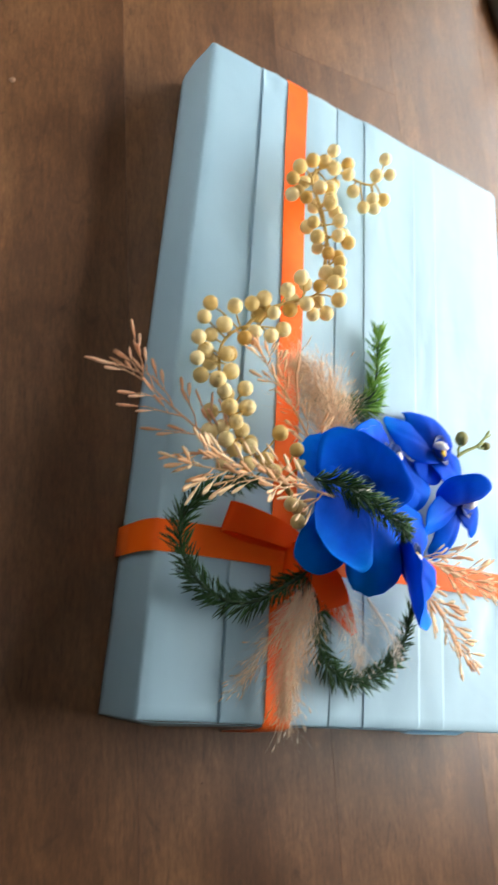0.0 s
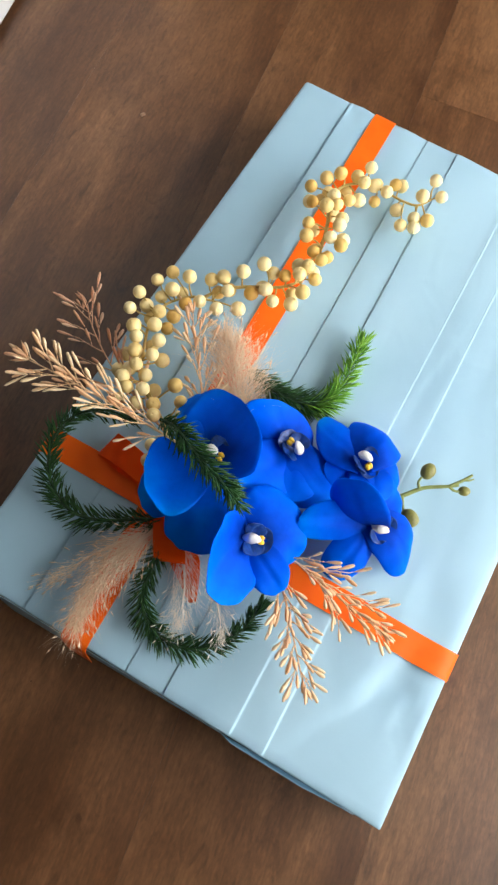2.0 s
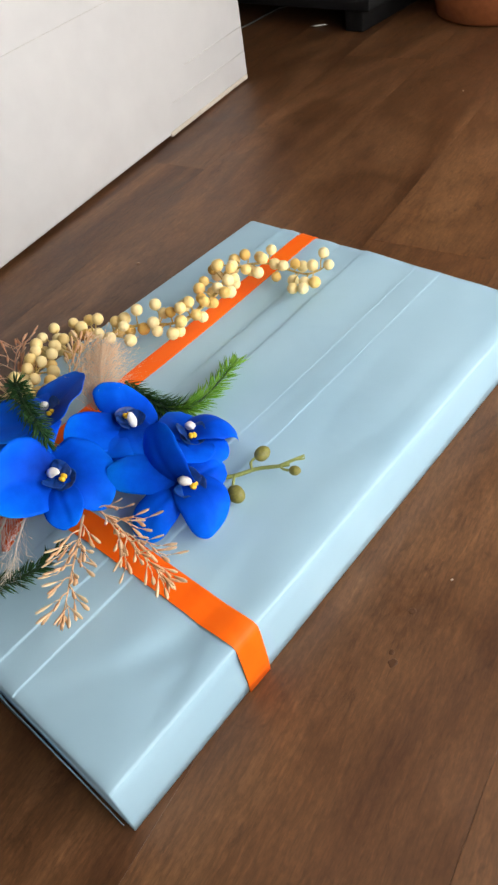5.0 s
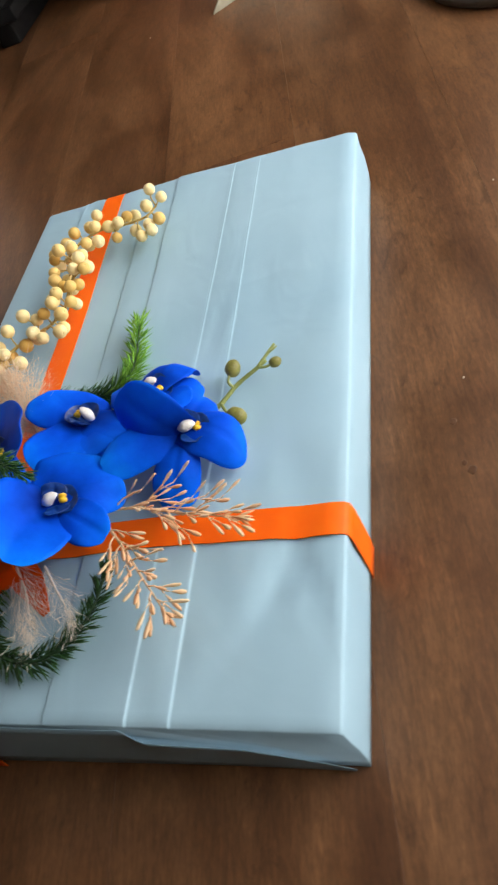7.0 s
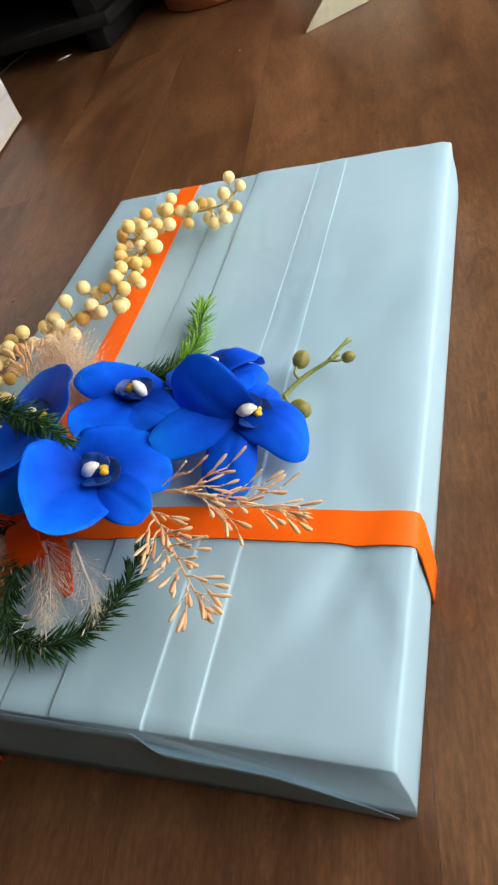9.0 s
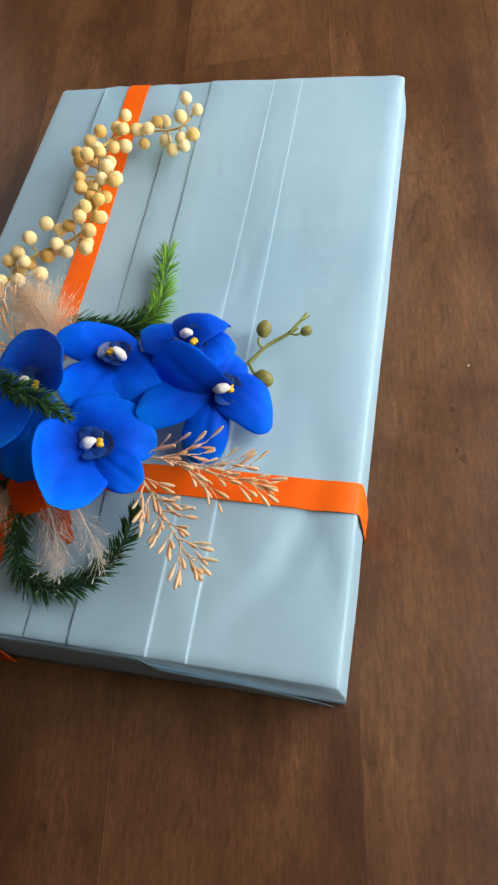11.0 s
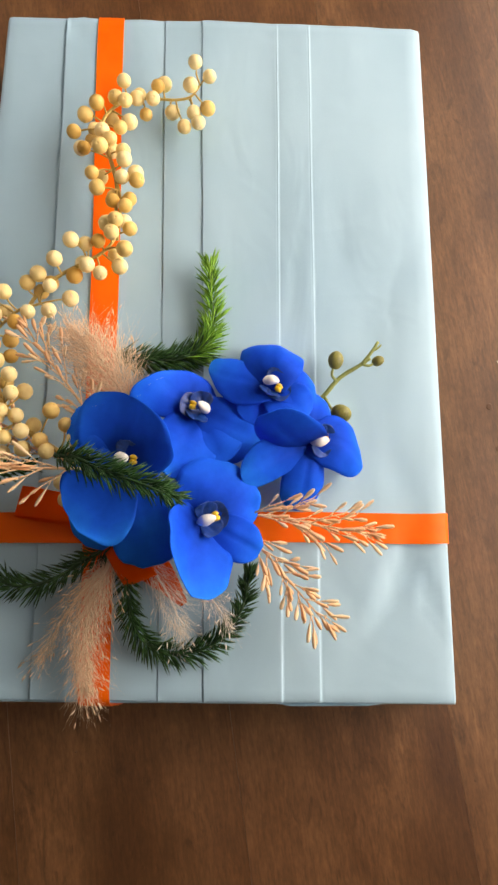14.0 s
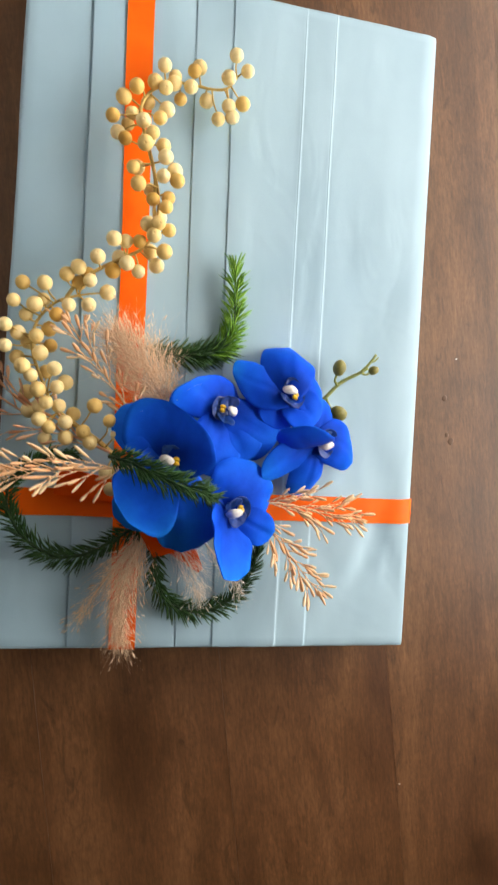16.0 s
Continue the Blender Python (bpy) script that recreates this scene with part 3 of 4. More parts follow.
def strip(name, line, width, side, label="", thick=0.0004, drape=False):
    """A ribbon of given width along a line; side: its crosswise direction (one or one per point)."""
    verts, faces = [], []
    for i, p in enumerate(line):
        s = (side(i / (len(line) - 1)) if callable(side) else Vector(side)).normalized()
        d = (line[min(i + 1, len(line) - 1)] - line[max(i - 1, 0)]).normalized()
        nn = s.cross(d).normalized() * thick
        w = width(i / (len(line) - 1)) if callable(width) else width
        for f in (-0.5, -0.17, 0.17, 0.5):
            verts.append(p + s * w * f + nn)
        for f in (0.5, 0.17, -0.17, -0.5):
            verts.append(p + s * w * f - nn)
        if drape:
            for k in range(8):
                q = verts[len(verts) - 8 + k]
                if 0.006 < q.x < 0.383 and 0.004 < q.y < L - 0.004:
                    q.z = max(q.z, paper_top(q.x, q.y) + (0.0012 if k < 4 else 0.0005))
    for i in range(len(line) - 1):
        for k in range(8):
            a, b = i * 8 + k, i * 8 + (k + 1) % 8
            faces.append((a, b, b + 8, a + 8))
    faces += [tuple(range(8))[::-1], tuple((len(line) - 1) * 8 + k for k in range(8))]
    return put(name, crisp(mesh_of(verts, faces, M_RIBBON if drape else M_BOW)), ribbon, label)


TOP = H + 0.0042
low = [Vector((0.1150, -0.0112, 0.0015)), Vector((0.1150, -0.0078, 0.03)), Vector((0.1145, -0.0042, 0.058)), Vector((0.1143, -0.0016, TOP - 0.0045)), Vector((0.114, 0.003, TOP - 0.0028))]
mid = [Vector((0.114 - 0.0185 * y / L + 0.0006 * math.sin(y * 21), y, H + 0.0010)) for y in [0.01 + 0.58 * i / 60 for i in range(61)]]
far = [Vector((0.0955, L - 0.003, TOP - 0.0028)), Vector((0.0955, L + 0.0016, TOP - 0.0045)), Vector((0.0955, L + 0.0042, 0.058)), Vector((0.0955, L + 0.0078, 0.03)), Vector((0.0955, L + 0.0112, 0.0015))]
strip("lengthwise_band", low + mid + far, 0.0235, (1, 0, 0), drape=True)
YR = 0.1335


def ycross(x):
    return YR - 0.0060 * (W - x) / W + 0.0006 * math.sin(x * 30)


cross = [Vector((W + 0.0022, YR, 0.0015)), Vector((W + 0.0024, YR, 0.016)), Vector((W + 0.0018, YR, 0.035)), Vector((W + 0.0008, YR, 0.056)), Vector((W - 0.0006, YR, H - 0.0012)), Vector((W - 0.004, YR, H + 0.0010))]
xs = [W - 0.012 - (W - 0.024) * i / 60 for i in range(61)]
cross += [Vector((x, ycross(x), H + 0.0008)) for x in xs]
cross += [Vector((0.004, ycross(0), H + 0.0012)), Vector((0.0006, ycross(0), H + 0.0008)), Vector((-0.0022, ycross(0), H - 0.003)), Vector((-0.0054, ycross(0), 0.05)), Vector((-0.0062, ycross(0), 0.03)), Vector((-0.0062, ycross(0), 0.0015))]
strip("crosswise_band", cross, 0.0240, (0, 1, 0), drape=True)
strip("bow_loop", spline([(0.116, 0.138, 0.079), (0.090, 0.143, 0.083), (0.062, 0.147, 0.083), (0.050, 0.148, 0.079), (0.062, 0.145, 0.0755), (0.090, 0.141, 0.074), (0.116, 0.136, 0.077)], 36), lambda u: 0.014 + 0.010 * math.sin(math.pi * u) ** 0.6, (0.22, 0.95, 0.1), "orange bow loop")
strip("bow_loop", spline([(0.126, 0.124, 0.085), (0.136, 0.108, 0.094), (0.145, 0.094, 0.092), (0.148, 0.089, 0.085), (0.144, 0.094, 0.077), (0.134, 0.108, 0.075), (0.126, 0.122, 0.080)], 36), 0.026, (0.9, 0.35, 0.2), "orange bow loop")
strip("ribbon_tail", spline([(0.136, 0.116, 0.079), (0.154, 0.100, 0.077), (0.168, 0.086, 0.076), (0.180, 0.072, 0.074)], 16), lambda u: 0.024 * (1 - 0.75 * max(0.0, u - 0.45) / 0.55), (0.8, 0.6, 0.1), "pointed orange ribbon tail")
strip("knot", spline([(0.108, 0.122, 0.074), (0.114, 0.126, 0.088), (0.124, 0.128, 0.092), (0.134, 0.124, 0.086), (0.138, 0.120, 0.074)], 16), 0.026, (0.1, 1, 0))


# ---- orchids ----
def tepal(c, tip, width, nrm, bow, cup, ruffle, seed, broad=True):
    """One petal from the heart c to its tip; width: a breadth across nrm, or the two points of its rim where it is broadest."""
    c, tip, nrm = Vector(c), Vector(tip), Vector(nrm)
    ln = (tip - c).length
    if isinstance(width, float):
        d = (tip - c).normalized()
        s = nrm.cross(d).normalized()
        mid, half, belly = c + (tip - c) * 0.57 + d.cross(s) * (bow * ln - cup * width * 0.5), s * (width / 2), abs(bow) * ln * 0.6 + cup * width * 0.5
    else:
        left, right = Vector(width[0]), Vector(width[1])
        mid, half, belly = (left + right) / 2, (right - left) / 2, cup
    n = (tip - c).cross(half).normalized()
    if n.dot(nrm) < 0:
        n = -n
    mid = mid + n * belly
    um = max(0.36, min(0.64, (mid - c).dot(tip - c) / ln ** 2))
    nu, nv, top, bot = 26, 16, [], []
    neck = 0.56 if broad else 0.46
    for i in range(nu + 1):
        u = 1 - (1 - i / nu) ** 1.7
        spine = c * ((u - um) * (u - 1) / um) + mid * (u * (u - 1) / (um * (um - 1))) + tip * (u * (u - um) / (1 - um))
        if u < um:
            w = neck + (1 - neck) * math.sin(math.pi / 2 * u / um) ** 1.15
        else:
            w = max(0.0, 1 - ((u - um) / (1 - um)) ** 2.3) ** 0.5
        w += 0.004
        for k in range(nv + 1):
            v = 2 * k / nv - 1
            z = -belly * w * v * v * min(1.0, u / um + 0.2)
            z -= 0.0012 * math.exp(-(w * v / 0.13) ** 2) * math.sin(math.pi * u)
            z += ruffle * half.length * 1.6 * abs(w * v) ** 2.5 * wave((u * 2.2 + seed, v * 0.5, seed * 3.7), 1.5)
            z += 0.0020 * wave((u * 1.6 + seed, w * v * 1.1, seed), 1.2) * u
            p = spine + half * (w * v) + n * z + (tip - c) * (0.035 * wave((w * v * 1.6, seed * 5.1, u * 0.4), 1.6) * u)
            th = n * (0.00045 * (1 - 0.5 * abs(v)))
            top.append(p + th)
            bot.append(p - th)
    verts, faces, size = top + bot, [], len(top)
    for i in range(nu):
        for k in range(nv):
            q = i * (nv + 1) + k
            f = (q, q + nv + 1, q + nv + 2, q + 1)
            faces += [f, tuple(r + size for r in f[::-1])]
    rim = [k for k in range(nv + 1)] + [i * (nv + 1) + nv for i in range(1, nu + 1)] + [nu * (nv + 1) + k for k in range(nv - 1, -1, -1)] + [i * (nv + 1) for i in range(nu - 1, 0, -1)]
    for i, p in enumerate(rim):
        q = rim[(i + 1) % len(rim)]
        faces.append((p, q, q + size, p + size))
    return mesh_of(verts, faces, M_PETAL)


def blob(sx, sy, sz, seed, seg=14, amount=0.18):
    bm = bmesh.new()
    bmesh.ops.create_uvsphere(bm, u_segments=seg, v_segments=seg // 2 + 2, radius=1)
    for v in bm.verts:
        k = 1 + amount * wave((v.co.x + seed, v.co.y, v.co.z), 1.3)
        v.co = Vector((v.co.x * sx * k, v.co.y * sy * k, v.co.z * sz * k))
    return bm


def orchid(label, heart, nrm, lip_dir, tepals, seed):
    fl = thing("orchid_flower", label, "flower", "blue orchid flowers", at=heart)
    c, n = Vector(heart), Vector(nrm).normalized()
    for i, (kind, tip, width, hint, bow, cup, ruffle) in enumerate(tepals):
        back = 0.003 if isinstance(width, float) or len(width) < 3 else width[2]
        base = -n * 0.007 if kind == "sepal" else -n * 0.004 - (Vector(tip) - c).normalized() * back
        if not isinstance(width, float):
            width = [Vector(q) - c for q in width[:2]]
        put(kind, tepal(base, Vector(tip) - c, width, hint or nrm, bow, cup, ruffle, seed + i * 1.7, kind == "petal"), fl)
    ld = Vector(lip_dir)
    ld = (ld - n * ld.dot(n)).normalized()
    side = n.cross(ld).normalized()
    rot = Matrix((side, ld, n)).transposed().to_4x4()
    lip = put("lip", tepal(-ld * 0.002 - n * 0.0030, ld * 0.0175 + n * 0.0030, 0.021, n, -0.12, -0.34, 0.1, seed + 9), fl, "dark blue cupped lip")
    lip.data.materials[0] = M_LIP
    for sg in (-1, 1):
        lobe = put("lip_lobe", tepal(side * sg * 0.002 - n * 0.002, side * sg * 0.0125 + ld * 0.004 + n * 0.0055, 0.018, n - side * sg * 0.5, -0.08, -0.25, 0.1, seed + 11 + sg), lip, "dark blue lip lobe")
        lobe.data.materials[0] = M_LIP
    bm = blob(0.0043, 0.0038, 0.0068, seed + 4, 14, 0.12)
    for v in bm.verts:
        v.co.y += 0.0030 * (v.co.z / 0.006) ** 2 * (1 if v.co.z > 0 else -0.3)
        v.co.x *= 1.0 - 0.25 * max(0.0, -v.co.z / 0.006)
    bm.transform(Matrix.Translation(-ld * 0.0020 + n * 0.0055) @ rot @ Matrix.Rotation(radians(-24), 4, "X"))
    part("column", bm, M_COLUMN, fl, "white waxy column")
    for sg in (-1, 1):
        bm = blob(0.0021, 0.0030, 0.0021, seed + sg, 10)
        bm.transform(Matrix.Translation(ld * 0.0072 + side * sg * 0.0016 + n * 0.0034) @ rot)
        part("callus", bm, M_CALLUS, lip, "small yellow callus")
    return fl


BLUE = "vivid blue artificial orchid with white heart"
orchid(BLUE + ", beside the bow", (0.137, 0.174, 0.129), (0.05, -0.1, 1), (0.75, -0.1, 0), [
    ("sepal", (0.098, 0.214, 0.112), 0.042, (-0.3, 0.1, 1), 0.10, 0.0, 0.12),
    ("sepal", (0.108, 0.112, 0.102), 0.044, (-0.1, 0, 1), 0.10, 0.0, 0.12),
    ("sepal", (0.158, 0.098, 0.124), ((0.130, 0.120, 0.126), (0.185, 0.128, 0.124)), (0.05, -0.1, 1), 0.0, 0.007, 0.14),
    ("petal", (0.129, 0.222, 0.133), ((0.101, 0.190, 0.121), (0.174, 0.176, 0.149), 0.012), (-0.3, -0.3, 0.9), 0.0, -0.004, 0.12),
    ("petal", (0.100, 0.134, 0.131), ((0.103, 0.170, 0.132), (0.138, 0.113, 0.139)), (-0.2, -0.3, 0.9), 0.0, -0.005, 0.16)], 1.0)
orchid(BLUE + ", facing up in front", (0.196, 0.132, 0.120), (0.35, -0.05, 0.9), (0.8, 0.3, 0), [
    ("sepal", (0.237, 0.110, 0.107), 0.032, (0.3, -0.2, 0.9), 0.06, 0.0, 0.12),
    ("sepal", (0.160, 0.140, 0.112), 0.036, None, 0.02, 0.0, 0.12),
    ("petal", (0.219, 0.172, 0.110), ((0.176, 0.166, 0.122), (0.234, 0.136, 0.100)), (0.3, 0.2, 1), 0.0, 0.008, 0.18),
    ("petal", (0.190, 0.079, 0.141), ((0.172, 0.132, 0.151), (0.216, 0.101, 0.118)), (0.55, 0.25, 0.8), 0.0, -0.009, 0.18)], 2.0)
orchid(BLUE + ", half hidden", (0.190, 0.217, 0.106), (0.25, 0.15, 0.9), (-0.7, 0.15, 0), [
    ("sepal", (0.169, 0.164, 0.120), 0.050, (0.3, 0.1, 0.9), 0.05, 0.0, 0.12),
    ("sepal", (0.207, 0.174, 0.110), 0.046, (0.1, 0, 1), 0.04, 0.0, 0.12),
    ("petal", (0.155, 0.241, 0.118), ((0.142, 0.217, 0.116), (0.192, 0.244, 0.094)), (0.1, 0.2, 1), 0.0, 0.006, 0.14),
    ("petal", (0.236, 0.194, 0.104), ((0.230, 0.224, 0.094), (0.208, 0.178, 0.106)), (0.15, 0.2, 1), 0.0, 0.006, 0.12)], 3.0)
orchid(BLUE + ", tilted away", (0.242, 0.238, 0.106), (0.35, 0.2, 0.9), (0.75, -0.35, 0), [
    ("sepal", (0.280, 0.236, 0.092), 0.036, (0.3, 0.3, 0.9), 0.10, 0.0, 0.12),
    ("sepal", (0.272, 0.214, 0.106), 0.040, (0.1, 0.2, 1), 0.05, 0.0, 0.12),
    ("sepal", (0.232, 0.206, 0.104), 0.036, (0.1, 0.2, 1), 0.03, 0.0, 0.12),
    ("petal", (0.250, 0.281, 0.074), ((0.220, 0.266, 0.088), (0.269, 0.254, 0.098)), (0.2, 0.4, 0.9), 0.0, 0.010, 0.12),
    ("petal", (0.195, 0.253, 0.092), ((0.214, 0.263, 0.090), (0.218, 0.222, 0.106)), (0.05, 0.3, 1), 0.0, 0.005, 0.14)], 4.0)
orchid(BLUE + ", turned to the buds", (0.278, 0.195, 0.104), (0.6, -0.2, 0.8), (0.75, 0.2, 0), [
    ("sepal", (0.268, 0.144, 0.077), ((0.252, 0.163, 0.092), (0.286, 0.167, 0.084)), (0.2, -0.45, 0.9), 0.0, 0.007, 0.10),
    ("sepal", (0.280, 0.236, 0.090), 0.032, (0.5, 0.2, 0.9), 0.08, 0.0, 0.10),
    ("petal", (0.221, 0.164, 0.114), ((0.239, 0.195, 0.113), (0.243, 0.163, 0.099)), (0.1, -0.25, 1), 0.0, 0.006, 0.10),
    ("petal", (0.317, 0.179, 0.081), ((0.296, 0.218, 0.090), (0.288, 0.175, 0.094)), (0.5, -0.1, 0.85), 0.0, 0.008, 0.12),
    ("petal", (0.239, 0.207, 0.140), 0.048, (-0.10, -0.86, 0.45), 0.10, 0.0, 0.10)], 5.0)


# ---- orchid bud twig ----
def bud_twig():
    t = thing("orchid_bud_twig", "green orchid twig with round olive buds", "twig")
    v, f = [], []
    tube(v, f, spline([(0.255, 0.212, 0.080), (0.284, 0.234, 0.077), (0.300, 0.252, 0.080), (0.316, 0.262, 0.084), (0.325, 0.268, 0.086)], 24), 0.0021, 0.0014, 8)
    tube(v, f, spline([(0.318, 0.263, 0.085), (0.326, 0.273, 0.088), (0.331, 0.281, 0.089)], 8), 0.0014, 0.0012, 8)
    tube(v, f, spline([(0.318, 0.263, 0.085), (0.324, 0.262, 0.085), (0.329, 0.265, 0.084)], 8), 0.0012, 0.0010, 8)
    tube(v, f, spline([(0.298, 0.250, 0.080), (0.294, 0.254, 0.083), (0.295, 0.260, 0.085)], 8), 0.0013, 0.0010, 8)
    tube(v, f, spline([(0.288, 0.238, 0.078), (0.293, 0.230, 0.076), (0.297, 0.226, 0.076)], 8), 0.0013, 0.0010, 8)
    tube(v, f, spline([(0.3255, 0.273, 0.088), (0.330, 0.275, 0.089), (0.3335, 0.2785, 0.089)], 6), 0.0010, 0.0006, 8)
    put("stem", mesh_of(v, f, M_BUD_STEM), t)
    for (x, y, z), r, axis in (((0.297, 0.266, 0.085), 0.0068, (0.1, 1, 0)), ((0.302, 0.224, 0.0765), 0.0078, (1, -0.3, 0)), ((0.3315, 0.2665, 0.084), 0.0046, (1, 0.5, 0))):
        bm = blob(r * 0.92, r * 0.92, r * 1.12, r * 900, 16, 0.06)
        q = Vector(axis).to_track_quat("Z", "X").to_matrix().to_4x4()
        bm.transform(Matrix.Translation((x, y, z)) @ q)
        part("bud", bm, M_BUD, t, "round olive green bud")
    return t


bud_twig()


# ---- berry sprays ----
def berry_mesh():
    v, f = lathe([(0.0009, -0.98), (0.25, -0.965), (0.5, -0.86), (0.75, -0.65), (0.93, -0.35), (1.0, 0.0), (0.94, 0.34), (0.77, 0.64), (0.5, 0.865), (0.22, 0.965), (0.12, 0.955), (0.05, 0.90)], 14)
    return mesh_of([Vector(p) * 0.0065 for p in v], f, M_BERRY)


BERRY = berry_mesh()


def berry_spray(label, stem_points, berries, seed):
    """A bent stem, short stalks to it, and each berry."""
    sp = thing("berry_spray", label, "berry spray", "berry sprays")
    rnd = random.Random(seed)
    line = spline(stem_points, 60)
    v, f = [], []
    tube(v, f, line, 0.0017, 0.0011, 7)
    put("stem", mesh_of(v, f, M_BERRY_STEM), sp)
    for x, y, z in berries:
        p = Vector((x, y, z)) / 1000
        p.z = max(p.z, H + 0.011)
        near = min(line, key=lambda q: (q - p).length + rnd.uniform(0, 0.006))
        d = p - near
        if d.length < 0.006:
            d = Vector((rnd.uniform(-1, 1), rnd.uniform(-1, 1), 0.6)).normalized() * 0.006
        d.normalize()
        r = rnd.uniform(0.88, 1.06)
        b = put("berry", BERRY, sp, m=Matrix.Translation(p) @ (d + Vector((rnd.uniform(-.3, .3), rnd.uniform(-.3, .3), rnd.uniform(0, .5)))).to_track_quat("Z", "X").to_matrix().to_4x4() @ Matrix.Scale(r, 4))
        m = (near + p) / 2 + Vector((rnd.uniform(-1, 1), rnd.uniform(-1, 1), 0.5)) * 0.002
        sv, sf = [], []
        tube(sv, sf, spline([near, m, p - d * 0.005], 6), 0.0008, 0.0007, 5)
        put("stalk", mesh_of(sv, sf, M_BERRY_STEM), sp)
    return sp


berry_spray("cream berry spray hooked over the lengthwise ribbon",
            [(0.118, 0.360, 0.098), (0.116, 0.385, 0.100), (0.115, 0.41, 0.101), (0.108, 0.435, 0.102), (0.100, 0.462, 0.098), (0.104, 0.480, 0.095), (0.120, 0.495, 0.092), (0.140, 0.500, 0.088), (0.160, 0.498, 0.090), (0.173, 0.500, 0.092), (0.181, 0.510, 0.094)],
            [(177, 522, 107), (189, 514, 100), (173, 506, 99), (188, 489, 92), (176, 486, 90), (180, 478, 88), (168, 475, 86), (157, 490, 84), (149, 518, 84),
             (144, 511, 90), (141, 494, 96), (134, 488, 83), (117, 504, 104), (110, 491, 100), (95, 483, 103), (85, 475, 98), (127, 496, 93), (119, 486, 103), (93, 464, 94),
             (77, 457, 100), (82, 447, 92), (122, 472, 94), (102, 454, 107), (116, 460, 103), (88, 437, 107), (110, 443, 112), (108, 447, 90), (90, 456, 90), (106, 478, 88), (128, 505, 86)], 11)
berry_spray("cream berry spray trailing along the orange ribbon",
            [(0.046, 0.300, 0.088), (0.058, 0.318, 0.092), (0.075, 0.330, 0.096), (0.092, 0.340, 0.097), (0.108, 0.350, 0.098), (0.118, 0.366, 0.100), (0.119, 0.395, 0.101), (0.112, 0.420, 0.101), (0.106, 0.438, 0.100)],
            [(104, 430, 121), (120, 436, 106), (122, 425, 111), (96, 414, 108), (101, 401, 108), (121, 409, 111), (131, 417, 104), (133, 407, 110),
             (114, 390, 107), (127, 394, 103), (125, 384, 110), (111, 368, 110), (119, 368, 117), (129, 366, 106), (116, 358, 115), (84, 352, 112), (94, 353, 104), (105, 353, 109),
             (96, 335, 104), (85, 329, 96), (106, 330, 100), (126, 347, 109), (121, 337, 98), (72, 336, 111), (57, 328, 100), (48, 322, 96), (100, 420, 92), (112, 402, 93), (122, 380, 92), (116, 350, 91), (90, 342, 91), (65, 325, 89)], 12)
berry_spray("cream berry spray bending over the box edge",
            [(0.105, 0.165, 0.092), (0.085, 0.183, 0.092), (0.062, 0.198, 0.092), (0.044, 0.212, 0.094), (0.032, 0.235, 0.096), (0.024, 0.258, 0.096), (0.026, 0.280, 0.094), (0.040, 0.298, 0.093), (0.058, 0.306, 0.092)],
            [(13, 312, 92), (31, 312, 100), (67, 318, 100), (58, 317, 90), (7, 296, 96), (24, 294, 98), (82, 311, 92), (67, 298, 98), (51, 296, 99), (42, 287, 100),
             (17, 286, 90), (2, 275, 101), (27, 268, 101), (12, 270, 94), (3, 258, 100), (31, 254, 103), (18, 242, 108), (12, 250, 90), (20, 264, 87), (38, 262, 90), (36, 276, 88), (30, 300, 88)], 13)
berry_spray("cream berry spray clustered beside the bow",
            [(0.110, 0.158, 0.094), (0.092, 0.176, 0.096), (0.070, 0.192, 0.094), (0.048, 0.205, 0.094), (0.038, 0.222, 0.096)],
            [(43, 242, 106), (25, 235, 107), (46, 227, 108), (38, 214, 105), (32, 211, 94), (33, 200, 101), (41, 194, 100), (54, 199, 101), (69, 192, 101), (75, 183, 104),
             (77, 214, 106), (90, 202, 111), (97, 192, 110), (89, 159, 109), (94, 146, 112), (99, 158, 106), (108, 146, 108), (31, 224, 106), (48, 212, 97), (22, 222, 92), (55, 186, 97), (38, 184, 90), (24, 207, 90), (60, 206, 90), (36, 240, 90), (52, 232, 94)], 14)


# ---- pine sprigs ----
def pine_sprig(label, points, per, length, seed, light_from=2.0):
    """A wiry twig set all round with slim needles leaning to its tip."""
    sp = thing("pine_sprig", label, "pine sprig", "pine sprigs")
    rnd = random.Random(seed)
    line = spline(points, 80)
    v, f = [], []
    tube(v, f, line, 0.0016, 0.0009, 6)
    put("twig", mesh_of(v, f, M_TWIG), sp)
    sets = ([], []), ([], [])
    total = per
    for i in range(total):
        u = (i + rnd.random()) / total
        k = min(int(u * 80), 79)
        p = line[k].lerp(line[k + 1], u * 80 - k)
        d = (line[k + 1] - line[k]).normalized()
        s = d.cross(Vector((0, 0, 1))).normalized()
        q = s.cross(d)
        a = rnd.uniform(0, 2 * math.pi)
        out = s * math.cos(a) + q * math.sin(a) * 0.75
        lean_f = rnd.uniform(0.6, 1.25) if u < 0.93 else rnd.uniform(1.3, 2.6)
        ln = length * rnd.uniform(0.65, 1.15) * (0.75 + 0.25 * math.sin(math.pi * min(1, u * 1.1 + 0.1)))
        tip = p + (out + d * lean_f).normalized() * ln
        tip.z = max(tip.z, H + 0.0045)
        vv, ff = sets[1 if u + rnd.uniform(-0.12, 0.12) > light_from else 0]
        spindle(vv, ff, p, tip, 0.00062, 0.7)
    for (vv, ff), mt, lb in zip(sets, (M_NEEDLE, M_NEEDLE_LIGHT), ("dark green needles", "light green young needles")):
        if vv:
            put("needles", mesh_of(vv, ff, mt), sp, lb)["kind"] = "stuff"
    return sp


